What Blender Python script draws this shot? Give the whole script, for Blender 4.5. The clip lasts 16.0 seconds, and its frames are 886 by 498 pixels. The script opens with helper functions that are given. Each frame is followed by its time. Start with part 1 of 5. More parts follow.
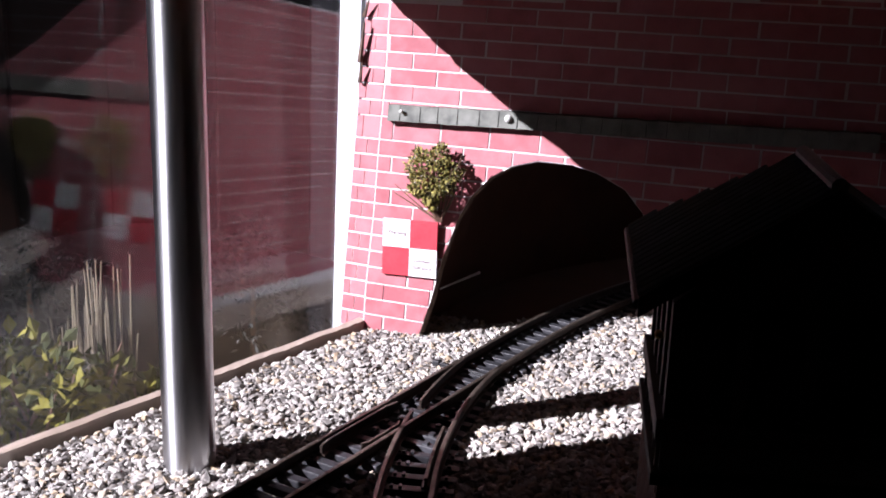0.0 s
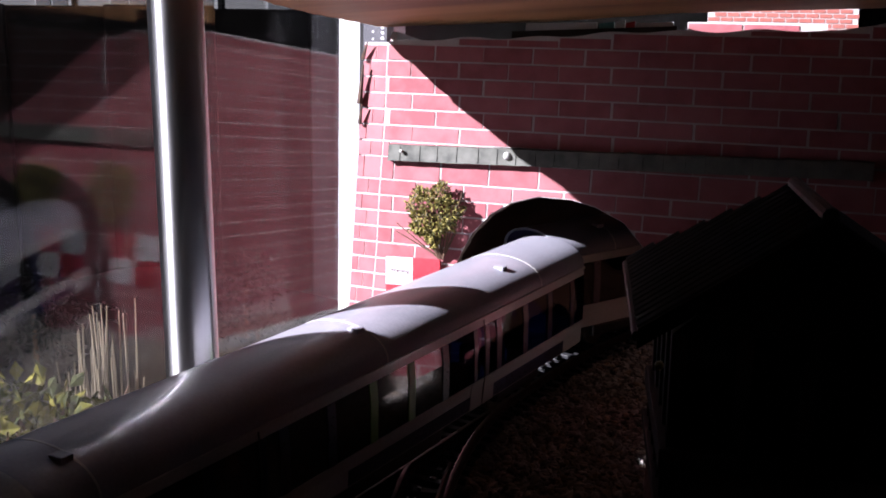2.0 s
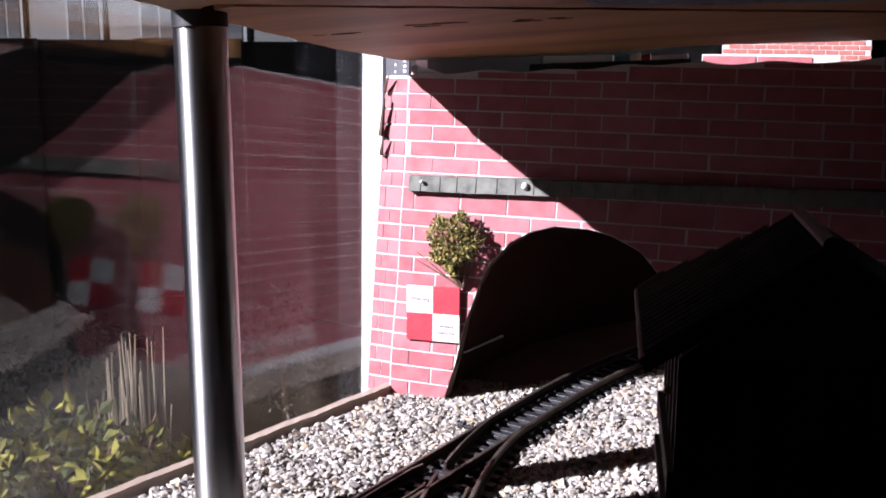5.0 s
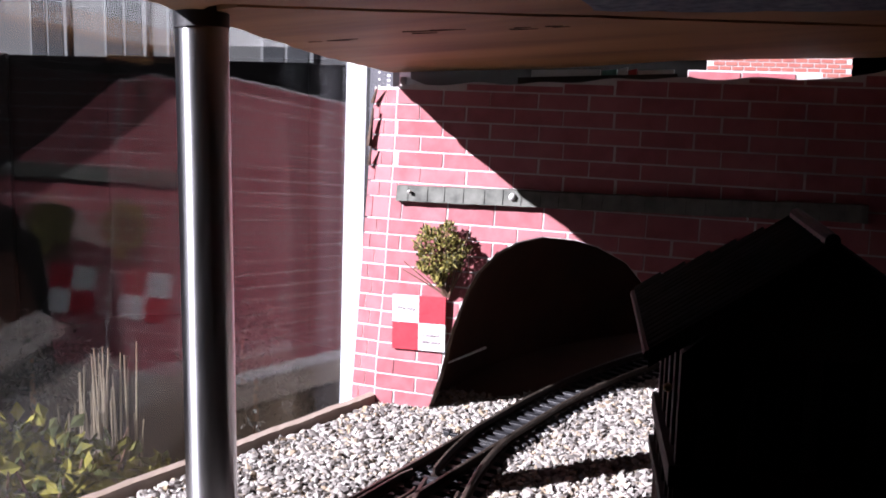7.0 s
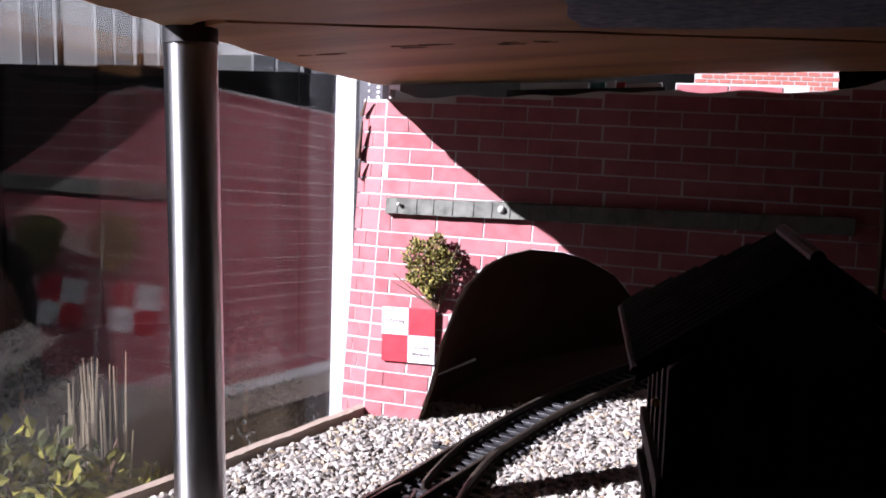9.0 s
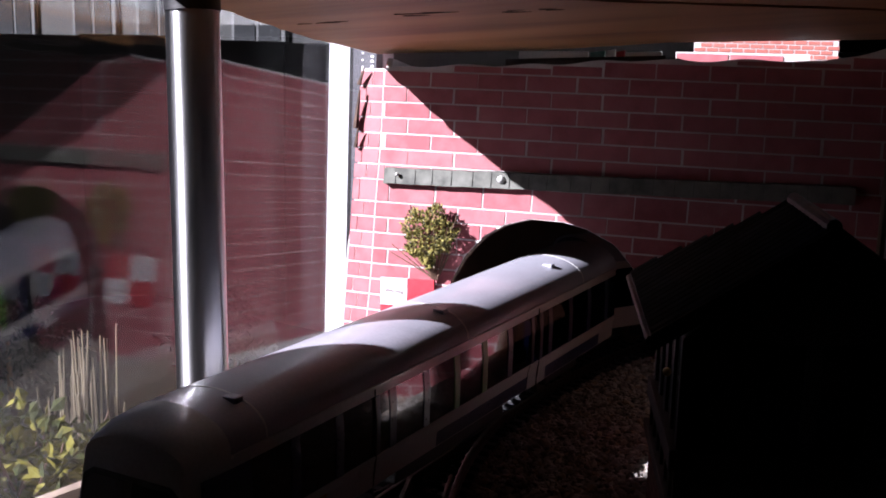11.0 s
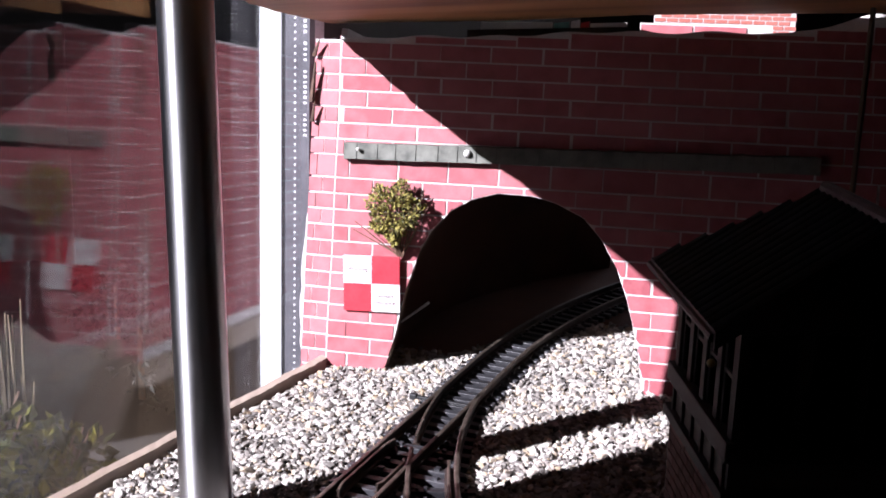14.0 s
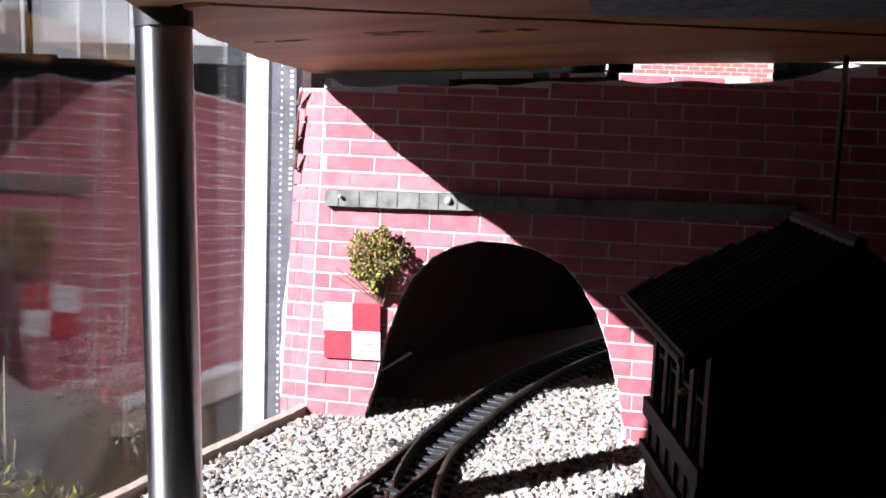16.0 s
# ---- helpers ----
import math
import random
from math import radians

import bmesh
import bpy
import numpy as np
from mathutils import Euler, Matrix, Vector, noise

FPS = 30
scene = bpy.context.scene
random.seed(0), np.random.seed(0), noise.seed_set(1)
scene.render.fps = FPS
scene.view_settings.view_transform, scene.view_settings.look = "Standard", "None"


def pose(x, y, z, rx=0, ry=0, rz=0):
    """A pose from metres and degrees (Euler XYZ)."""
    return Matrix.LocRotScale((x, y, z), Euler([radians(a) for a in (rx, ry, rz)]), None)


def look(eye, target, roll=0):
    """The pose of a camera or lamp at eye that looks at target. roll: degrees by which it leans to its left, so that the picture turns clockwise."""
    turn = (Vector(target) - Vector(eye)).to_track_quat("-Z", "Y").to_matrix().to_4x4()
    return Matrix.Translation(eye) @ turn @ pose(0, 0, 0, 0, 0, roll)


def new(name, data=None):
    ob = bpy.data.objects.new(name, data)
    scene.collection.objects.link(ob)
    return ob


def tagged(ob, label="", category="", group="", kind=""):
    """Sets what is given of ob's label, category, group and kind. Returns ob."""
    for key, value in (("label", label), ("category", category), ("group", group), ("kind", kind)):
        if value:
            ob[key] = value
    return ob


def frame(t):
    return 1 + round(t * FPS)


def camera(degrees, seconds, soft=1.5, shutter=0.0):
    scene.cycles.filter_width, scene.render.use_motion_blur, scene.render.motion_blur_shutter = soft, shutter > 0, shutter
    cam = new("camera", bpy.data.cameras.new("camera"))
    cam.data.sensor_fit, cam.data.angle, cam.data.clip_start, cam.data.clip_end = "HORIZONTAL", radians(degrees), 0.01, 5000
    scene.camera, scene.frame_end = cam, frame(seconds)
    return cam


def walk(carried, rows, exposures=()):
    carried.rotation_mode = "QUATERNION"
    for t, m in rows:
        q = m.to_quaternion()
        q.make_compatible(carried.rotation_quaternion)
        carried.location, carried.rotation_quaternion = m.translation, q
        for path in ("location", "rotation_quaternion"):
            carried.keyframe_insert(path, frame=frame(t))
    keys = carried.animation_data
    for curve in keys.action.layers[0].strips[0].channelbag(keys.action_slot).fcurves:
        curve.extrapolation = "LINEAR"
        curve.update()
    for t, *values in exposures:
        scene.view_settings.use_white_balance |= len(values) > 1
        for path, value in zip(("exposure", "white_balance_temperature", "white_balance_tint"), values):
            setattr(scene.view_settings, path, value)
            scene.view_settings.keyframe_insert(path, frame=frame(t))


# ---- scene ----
cam = camera(43.5, 16.0, soft=1.8)
PATH = [
    (0.0, (0.0299, 0.0207, 0.1786), (-0.9639, 1.4009, -0.2737), 2.1),
    (0.5, (0.0307, 0.0217, 0.1804), (-0.9718, 1.3997, -0.2596), 1.8),
    (1.0, (0.0336, 0.0156, 0.1804), (-0.9834, 1.4027, -0.1910), 1.2),
    (1.5, (0.0370, 0.0193, 0.1804), (-0.9884, 1.3963, -0.2086), 0.9),
    (2.0, (0.0336, 0.0165, 0.1804), (-0.9737, 1.4040, -0.2165), 0.7),
    (2.5, (0.0271, 0.0056, 0.1760), (-0.9586, 1.4197, -0.1830), 1.0),
    (3.0, (0.0263, 0.0021, 0.1760), (-0.9689, 1.4130, -0.1654), 1.0),
    (3.5, (0.0265, -0.0014, 0.1760), (-0.9816, 1.4019, -0.1610), 0.8),
    (4.0, (0.0441, 0.0179, 0.1839), (-1.0206, 1.3684, -0.1936), -0.3),
    (6.5, (0.0370, -0.0010, 0.1760), (-0.9739, 1.4075, -0.1302), 1.4),
    (7.0, (0.0361, -0.0001, 0.1742), (-0.9705, 1.4103, -0.1338), 1.4),
    (7.5, (0.0370, -0.0010, 0.1769), (-0.9705, 1.4103, -0.1258), 1.4),
    (8.0, (0.0387, 0.0009, 0.1769), (-0.9748, 1.4075, -0.1258), 1.4),
    (8.5, (0.0370, -0.0010, 0.1769), (-0.9705, 1.4103, -0.1241), 1.3),
    (9.0, (0.0370, -0.0001, 0.1769), (-0.9595, 1.4205, -0.1197), 1.4),
    (9.5, (0.0370, -0.0001, 0.1795), (-0.9633, 1.4080, -0.1575), 1.6),
    (12.0, (0.0240, -0.0051, 0.1742), (-0.9259, 1.4361, -0.1716), 1.2),
    (12.5, (0.0238, -0.0007, 0.1839), (-0.9335, 1.4305, -0.1822), 1.0),
    (13.0, (0.0276, -0.0067, 0.1786), (-0.9729, 1.4040, -0.1478), 0.7),
    (13.5, (0.0031, -0.0096, 0.1681), (-0.8340, 1.5090, -0.1338), 1.9),
    (14.0, (-0.0220, -0.0195, 0.1874), (-0.7848, 1.5104, -0.2332), 1.6),
    (14.5, (-0.0159, -0.0183, 0.1725), (-0.7834, 1.5386, -0.1179), 1.9),
    (15.0, (-0.0159, -0.0183, 0.1725), (-0.7834, 1.5386, -0.1179), 1.9),
    (15.5, (-0.0169, -0.0166, 0.1698), (-0.7844, 1.5403, -0.1162), 1.8),
    (16.0, (-0.0141, -0.0191, 0.1742), (-0.7841, 1.5342, -0.1285), 1.9),
]
walk(cam, [(t, look(eye, target, roll)) for t, eye, target, roll in PATH], exposures=((0.0, 2.25, 6050, 25), (12.5, 2.30, 6050, 25), (13.6, 2.20, 6050, 25), (14.5, 2.55, 6050, 22), (16.0, 2.60, 6050, 20)))

# ---- world, sun, exposure ----
SUN_WAY = Vector((0.456, 0.724, -0.518)).normalized()
world = bpy.data.worlds.new("sky")
scene.world = world
world.use_nodes = True
wn = world.node_tree.nodes
sky = wn.new("ShaderNodeTexSky")
sky.sky_type = "NISHITA"
sky.sun_disc = False
sky.air_density, sky.dust_density = 0.5, 0.3
sky.sun_elevation = math.asin(-SUN_WAY.z)
sky.sun_rotation = math.atan2(-SUN_WAY.x, -SUN_WAY.y)
world.node_tree.links.new(sky.outputs[0], wn["Background"].inputs[0])
wn["Background"].inputs[1].default_value = 0.004
sun_data = bpy.data.lights.new("sun", "SUN")
sun_data.energy, sun_data.angle, sun_data.color = 5.0, radians(0.5), (1.0, 0.965, 0.94)
sun = new("sun", sun_data)
sun.matrix_world = look((0, 0, 3), Vector((0, 0, 3)) + SUN_WAY)


# ---- materials ----
def material(name, colors, rough=0.6, metal=0.0, scale=60.0, bump=0.15, fine=900.0, spread=(0.3, 0.7), island=0.0, spec=0.5, stretch=(1, 1, 1), obj_random=0.0, coat=0.0):
    """Procedural surface: two colours mixed by coarse noise, fine grain, relief, and variation of roughness."""
    m = bpy.data.materials.new(name)
    m.use_nodes = True
    nt = m.node_tree
    n, l = nt.nodes, nt.links
    b = n["Principled BSDF"]
    co = n.new("ShaderNodeTexCoord")
    mp = n.new("ShaderNodeMapping")
    mp.inputs["Scale"].default_value = stretch
    l.new(co.outputs["Object"], mp.inputs[0])
    big = n.new("ShaderNodeTexNoise")
    big.inputs["Scale"].default_value, big.inputs["Detail"].default_value = scale, 5
    l.new(mp.outputs[0], big.inputs[0])
    small = n.new("ShaderNodeTexNoise")
    small.inputs["Scale"].default_value, small.inputs["Detail"].default_value = fine, 3
    l.new(mp.outputs[0], small.inputs[0])
    ramp = n.new("ShaderNodeValToRGB")
    ramp.color_ramp.elements[0].position, ramp.color_ramp.elements[1].position = spread
    ramp.color_ramp.elements[0].color = (*colors[0], 1)
    ramp.color_ramp.elements[1].color = (*colors[-1], 1)
    for i, c in enumerate(colors[1:-1]):
        e = ramp.color_ramp.elements.new(spread[0] + (spread[1] - spread[0]) * (i + 1) / (len(colors) - 1))
        e.color = (*c, 1)
    if island:
        geo = n.new("ShaderNodeNewGeometry")
        mix = n.new("ShaderNodeMath")
        mix.operation = "MULTIPLY_ADD"
        l.new(geo.outputs["Random Per Island"], mix.inputs[0])
        mix.inputs[1].default_value = island
        sc = n.new("ShaderNodeMath")
        sc.operation = "MULTIPLY"
        l.new(big.outputs["Fac"], sc.inputs[0])
        sc.inputs[1].default_value = 1 - island
        l.new(sc.outputs[0], mix.inputs[2])
        l.new(mix.outputs[0], ramp.inputs[0])
    elif obj_random:
        inf = n.new("ShaderNodeObjectInfo")
        mix = n.new("ShaderNodeMath")
        mix.operation = "MULTIPLY_ADD"
        l.new(inf.outputs["Random"], mix.inputs[0])
        mix.inputs[1].default_value = obj_random
        sub = n.new("ShaderNodeMath")
        sub.operation = "SUBTRACT"
        l.new(big.outputs["Fac"], sub.inputs[0])
        sub.inputs[1].default_value = obj_random / 2
        l.new(sub.outputs[0], mix.inputs[2])
        l.new(mix.outputs[0], ramp.inputs[0])
    else:
        l.new(big.outputs["Fac"], ramp.inputs[0])
    grain = n.new("ShaderNodeMix")
    grain.data_type, grain.blend_type = "RGBA", "MULTIPLY"
    grain.inputs[0].default_value = 0.35
    l.new(ramp.outputs[0], grain.inputs[6])
    l.new(small.outputs["Fac"], grain.inputs[7])
    l.new(grain.outputs[2], b.inputs["Base Color"])
    rr = n.new("ShaderNodeMapRange")
    rr.inputs[3].default_value, rr.inputs[4].default_value = max(0.03, rough - 0.1), min(1, rough + 0.1)
    l.new(small.outputs["Fac"], rr.inputs[0])
    l.new(rr.outputs[0], b.inputs["Roughness"])
    b.inputs["Metallic"].default_value = metal
    b.inputs["Specular IOR Level"].default_value = spec
    b.inputs["Coat Weight"].default_value = coat
    if bump:
        bp = n.new("ShaderNodeBump")
        bp.inputs["Strength"].default_value, bp.inputs["Distance"].default_value = bump, 0.0006
        l.new(small.outputs["Fac"], bp.inputs["Height"])
        l.new(bp.outputs[0], b.inputs["Normal"])
    return m


def glass_material(name, tint, rough=0.0, ior=1.5):
    """A clear pane: what it lets through, and the gloss that Fresnel gives it."""
    m = bpy.data.materials.new(name)
    m.use_nodes = True
    n, l = m.node_tree.nodes, m.node_tree.links
    n.remove(n["Principled BSDF"])
    tr, gl, lw, mx = n.new("ShaderNodeBsdfTransparent"), n.new("ShaderNodeBsdfGlossy"), n.new("ShaderNodeLayerWeight"), n.new("ShaderNodeMixShader")
    pw, fr = n.new("ShaderNodeMath"), n.new("ShaderNodeMath")
    lw.inputs[0].default_value = 0.5
    pw.operation, fr.operation = "POWER", "MULTIPLY_ADD"
    f0 = ((ior - 1) / (ior + 1)) ** 2
    pw.inputs[1].default_value, fr.inputs[1].default_value, fr.inputs[2].default_value = 5.0, 0.60 * (1 - f0), 0.60 * f0
    l.new(lw.outputs["Facing"], pw.inputs[0])
    l.new(pw.outputs[0], fr.inputs[0])
    tr.inputs[0].default_value = (*tint, 1)
    gl.inputs["Roughness"].default_value = rough
    l.new(fr.outputs[0], mx.inputs[0])
    l.new(tr.outputs[0], mx.inputs[1])
    l.new(gl.outputs[0], mx.inputs[2])
    l.new(mx.outputs[0], n["Material Output"].inputs[0])
    return m


M = {}
M["mortar"] = material("paper_mortar", [(0.4752, 0.4356, 0.4356), (0.561, 0.528, 0.528)], 0.7, scale=90, fine=1500, bump=0.1)
M["brick"] = material("printed_brick", [(0.248, 0.0527, 0.0651), (0.31, 0.0806, 0.093), (0.3472, 0.1054, 0.1178)], 0.65, scale=120, fine=1400, bump=0.12, obj_random=0.35)
M["fine_brick"] = material("fine_printed_brick", [(0.252, 0.06, 0.048), (0.33, 0.102, 0.078)], 0.7, scale=200, fine=1500, obj_random=0.4)
M["card_edge"] = material("torn_card_edge", [(0.07, 0.042, 0.028), (0.21, 0.14, 0.098)], 0.85, scale=250, fine=1800, bump=0.4)
M["tunnel"] = material("tunnel_lining", [(0.07616, 0.02117, 0.00819), (0.1219, 0.03528, 0.01474)], 0.8, scale=40, fine=700, bump=0.3)
M["ledge"] = material("weathered_grey_strip", [(0.04883, 0.05208, 0.04426), (0.1107, 0.1139, 0.09765), (0.1497, 0.153, 0.1335)], 0.75, scale=150, fine=1600, bump=0.3)
M["groove"] = material("dark_groove", [(0.03276, 0.03549, 0.03003), (0.06552, 0.06825, 0.06006)], 0.85, scale=200)
M["stud"] = material("pale_metal_stud", [(0.385, 0.385, 0.364), (0.504, 0.504, 0.476)], 0.5, 0.0, scale=500)
M["gravel"] = material("gravel_stone", [(0.1008, 0.09, 0.0828), (0.2304, 0.2052, 0.1836), (0.3456, 0.324, 0.3024), (0.4104, 0.3888, 0.3672), (0.3168, 0.2376, 0.1548)], 0.75, scale=350, fine=1800, bump=0.35, spread=(0.12, 0.9), island=0.82)
M["bed"] = material("gravel_bed", [(0.176, 0.156, 0.136), (0.32, 0.288, 0.248)], 0.9, scale=220, fine=1200, bump=0.5)
M["rail"] = material("dark_weathered_rail", [(0.022, 0.016, 0.014), (0.06, 0.042, 0.034)], 0.45, 0.6, scale=180, fine=1500, bump=0.1)
M["railhead"] = material("worn_railhead", [(0.10, 0.075, 0.06), (0.22, 0.18, 0.15)], 0.38, 0.8, scale=220, fine=1500, bump=0.05)
M["sleeper"] = material("black_plastic_sleeper", [(0.012, 0.012, 0.014), (0.04, 0.04, 0.045)], 0.42, scale=160, fine=1200, bump=0.25, obj_random=0.3)
M["steel"] = material("polished_steel_tube", [(0.50, 0.50, 0.52), (0.66, 0.66, 0.67)], 0.32, 1.0, scale=30, fine=300, bump=0.0, stretch=(1, 1, 0.05))
bs = M["steel"].node_tree.nodes["Principled BSDF"]
tan = M["steel"].node_tree.nodes.new("ShaderNodeTangent")
tan.direction_type, tan.axis = "RADIAL", "Z"
M["steel"].node_tree.links.new(tan.outputs[0], bs.inputs["Tangent"])
bs.inputs["Anisotropic"].default_value, bs.inputs["Anisotropic Rotation"].default_value = 0.85, 0.25   # drawn along its length
M["lath"] = material("pale_softwood", [(0.252, 0.189, 0.147), (0.364, 0.294, 0.245)], 0.65, scale=60, fine=900, bump=0.2, stretch=(1, 0.12, 1))
M["plank"] = material("brown_plywood", [(0.198, 0.08228, 0.02992), (0.374, 0.1791, 0.06732), (0.473, 0.242, 0.09724)], 0.6, scale=26, fine=500, bump=0.15, stretch=(0.22, 1.6, 1))
M["knot"] = material("dark_wood_split", [(0.035, 0.018, 0.012), (0.10, 0.055, 0.035)], 0.85, scale=300, fine=900, bump=0.4)
M["fascia"] = material("baseboard_edge_wood", [(0.024, 0.016, 0.0112), (0.088, 0.056, 0.0336), (0.256, 0.184, 0.12)], 0.6, scale=16, fine=400, bump=0.15, stretch=(1, 0.8, 0.35))
M["white_frame"] = material("white_window_plastic", [(0.592, 0.608, 0.64), (0.656, 0.672, 0.696)], 0.3, scale=25, fine=600, bump=0.03)
M["spacer"] = material("grey_spacer_bar", [(0.0855, 0.0855, 0.0988), (0.133, 0.133, 0.1482)], 0.4, 0.2, scale=60)
M["spacer_dot"] = material("bright_print", [(0.75, 0.75, 0.78), (0.85, 0.85, 0.87)], 0.4, scale=60)
M["red_card"] = material("red_sign_card", [(0.3432, 0.0165, 0.0297), (0.4092, 0.0297, 0.0429)], 0.4, scale=120, fine=1000, bump=0.05)
M["white_card"] = material("white_sign_card", [(0.5616, 0.5544, 0.5616), (0.6192, 0.612, 0.6192)], 0.45, scale=120, fine=1000, bump=0.05)
M["ink"] = material("dark_red_print", [(0.05, 0.008, 0.014), (0.08, 0.015, 0.022)], 0.6, scale=300)
M["foliage"] = material("dry_green_foliage", [(0.056, 0.0525, 0.0084), (0.175, 0.154, 0.0245), (0.322, 0.273, 0.063)], 0.7, scale=250, island=0.75, bump=0.1)
M["twig"] = material("brown_twig", [(0.07, 0.035, 0.02), (0.15, 0.08, 0.05)], 0.8, scale=400)
M["garden_leaf"] = material("garden_leaf", [(0.018, 0.02458, 0.0024), (0.0612, 0.06144, 0.00576), (0.1224, 0.1114, 0.0144)], 0.75, scale=60, spec=0.15, island=0.8, bump=0.1, fine=300)
M["cane"] = material("dry_stem", [(0.084, 0.0665, 0.042), (0.196, 0.161, 0.105)], 0.7, scale=60, island=0.6, fine=400)
M["heather"] = material("grey_green_shrub", [(0.016, 0.0192, 0.01792), (0.0448, 0.048, 0.0448), (0.0768, 0.0768, 0.0736)], 0.85, scale=40, spec=0.1, island=0.7, fine=300)
M["soil"] = material("dark_soil", [(0.0084, 0.007, 0.0063), (0.028, 0.0224, 0.0182)], 0.95, scale=12, fine=120, bump=0.5)
# near-black boards: the garden's shade is put into this colour
M["fence"] = material("shade_dark_board", [(0.006, 0.005, 0.005), (0.016, 0.013, 0.011)], 0.85, scale=8, fine=120, bump=0.3, stretch=(1, 1, 0.1))
# plaster made near-black so the room's shadows stay dark
M["plaster"] = material("low_bounce_plaster", [(0.035, 0.032, 0.03), (0.05, 0.046, 0.043)], 0.9, scale=4, fine=90, bump=0.1)
M["floor"] = material("dark_carpet", [(0.03, 0.028, 0.028), (0.06, 0.055, 0.05)], 0.95, scale=30, fine=500, bump=0.4)
M["felt"] = material("blue_grey_felt", [(0.12, 0.16, 0.24), (0.30, 0.36, 0.44)], 0.95, scale=250, fine=1500, bump=0.8)
M["box_brick"] = material("kit_brick", [(0.098, 0.0385, 0.028), (0.168, 0.07, 0.0525)], 0.8, scale=200, fine=1500, bump=0.2)
# dark timber, cream and tile: the box's deep shade lowers these colours
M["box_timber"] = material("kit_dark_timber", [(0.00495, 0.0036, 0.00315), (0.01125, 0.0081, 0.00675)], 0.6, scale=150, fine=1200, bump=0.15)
M["box_cream"] = material("kit_shaded_cream_panel", [(0.07056, 0.0672, 0.05544), (0.08736, 0.084, 0.07056)], 0.6, scale=150, fine=1200, bump=0.08)
M["slate"] = material("kit_grey_tile", [(0.027, 0.0288, 0.036), (0.06, 0.063, 0.075)], 0.55, scale=160, fine=1300, bump=0.25, obj_random=0.3)
M["pane"] = glass_material("window_pane", (0.97, 0.98, 0.98))
M["model_pane"] = glass_material("model_pane", (0.20, 0.23, 0.31), 0.03)
M["screen"] = material("dark_screen", [(0.010, 0.012, 0.014), (0.02, 0.022, 0.025)], 0.08, scale=60, bump=0.0, coat=0.5)
M["render"] = material("pale_render", [(0.50, 0.50, 0.49), (0.62, 0.62, 0.61)], 0.85, scale=3, fine=60, bump=0.2)
# pale terrace wall and frames, sunlit brightness held down in the colour
M["dim_front"] = material("dimmed_terrace_wall", [(0.01224, 0.01368, 0.0144), (0.02304, 0.02448, 0.02376)], 0.9, scale=1.2, fine=40, bump=0.3)
M["dull_frame"] = material("dimmed_frame", [(0.036, 0.04, 0.042), (0.056, 0.06, 0.062)], 0.7, scale=3, fine=60, bump=0.1)
M["body_white"] = material("train_white", [(0.555, 0.555, 0.5475), (0.6, 0.6, 0.5925)], 0.32, scale=40, fine=900, bump=0.02, coat=0.3)
M["roof_white"] = material("train_roof_pale", [(0.2992, 0.2992, 0.3487), (0.3591, 0.3591, 0.4155)], 0.38, scale=40, fine=900, bump=0.03, coat=0.2)
M["navy"] = material("train_navy", [(0.012, 0.016, 0.06), (0.02, 0.026, 0.085)], 0.3, scale=60, fine=900, bump=0.02, coat=0.3)
M["blue"] = material("train_blue", [(0.02, 0.05, 0.30), (0.03, 0.07, 0.38)], 0.3, scale=60, bump=0.02)
M["yellow"] = material("train_yellow", [(0.576, 0.288, 0.0036), (0.6192, 0.3312, 0.0072)], 0.35, scale=60, bump=0.03)
M["green"] = material("train_green", [(0.10, 0.32, 0.03), (0.16, 0.42, 0.05)], 0.35, scale=60, bump=0.02)
M["black"] = material("black_plastic", [(0.010, 0.010, 0.011), (0.025, 0.025, 0.027)], 0.4, scale=120, bump=0.1)
M["grey"] = material("grey_plastic", [(0.30, 0.31, 0.32), (0.40, 0.41, 0.42)], 0.45, scale=120, bump=0.05)
M["seat"] = material("model_seat_plastic", [(0.06, 0.05, 0.09), (0.12, 0.10, 0.15)], 0.6, scale=120)
M["lamp"] = material("lamp_orange", [(0.50, 0.13, 0.01), (0.65, 0.2, 0.02)], 0.2, scale=200)
M["gold"] = material("gold_print", [(0.45, 0.25, 0.06), (0.55, 0.30, 0.08)], 0.4, scale=200)
M["teal"] = material("teal_card", [(0.05, 0.18, 0.17), (0.09, 0.26, 0.24)], 0.5, scale=200)


# ---- mesh helpers ----
def mesh_of(name, bm, mat):
    me = bpy.data.meshes.new(name)
    bm.to_mesh(me)
    bm.free()
    for m in (mat if isinstance(mat, (list, tuple)) else [mat]):
        me.materials.append(m)
    return me


def part(name, bm, mat, parent=None, label="", smooth=False):
    """Links a bmesh as one mesh object, under a thing or part where one is given."""
    me = mesh_of(name, bm, mat)
    if smooth:
        for p in me.polygons:
            p.use_smooth = True
        me.set_sharp_from_angle(angle=radians(38))
    ob = new(name, me)
    ob.parent = parent
    return tagged(ob, label)


def thing(name, label, category, group="", kind="", at=None):
    ob = new(name)
    if at is not None:
        ob.matrix_world = at
    return tagged(ob, label, category, group, kind)


def box(bm, lo, hi, m=None, bevel=0.0):
    c = [(a + b) / 2 for a, b in zip(lo, hi)]
    s = [max(abs(b - a), 1e-5) for a, b in zip(lo, hi)]
    r = bmesh.ops.create_cube(bm, size=1, matrix=(m or Matrix()) @ Matrix.LocRotScale(c, None, s))
    if bevel:
        edges = list({e for v in r["verts"] for e in v.link_edges})
        bmesh.ops.bevel(bm, geom=edges, offset=bevel, segments=2, affect="EDGES", profile=0.6)
    return bm


def boxed(lo, hi, m=None, bevel=0.0):
    return box(bmesh.new(), lo, hi, m, bevel)


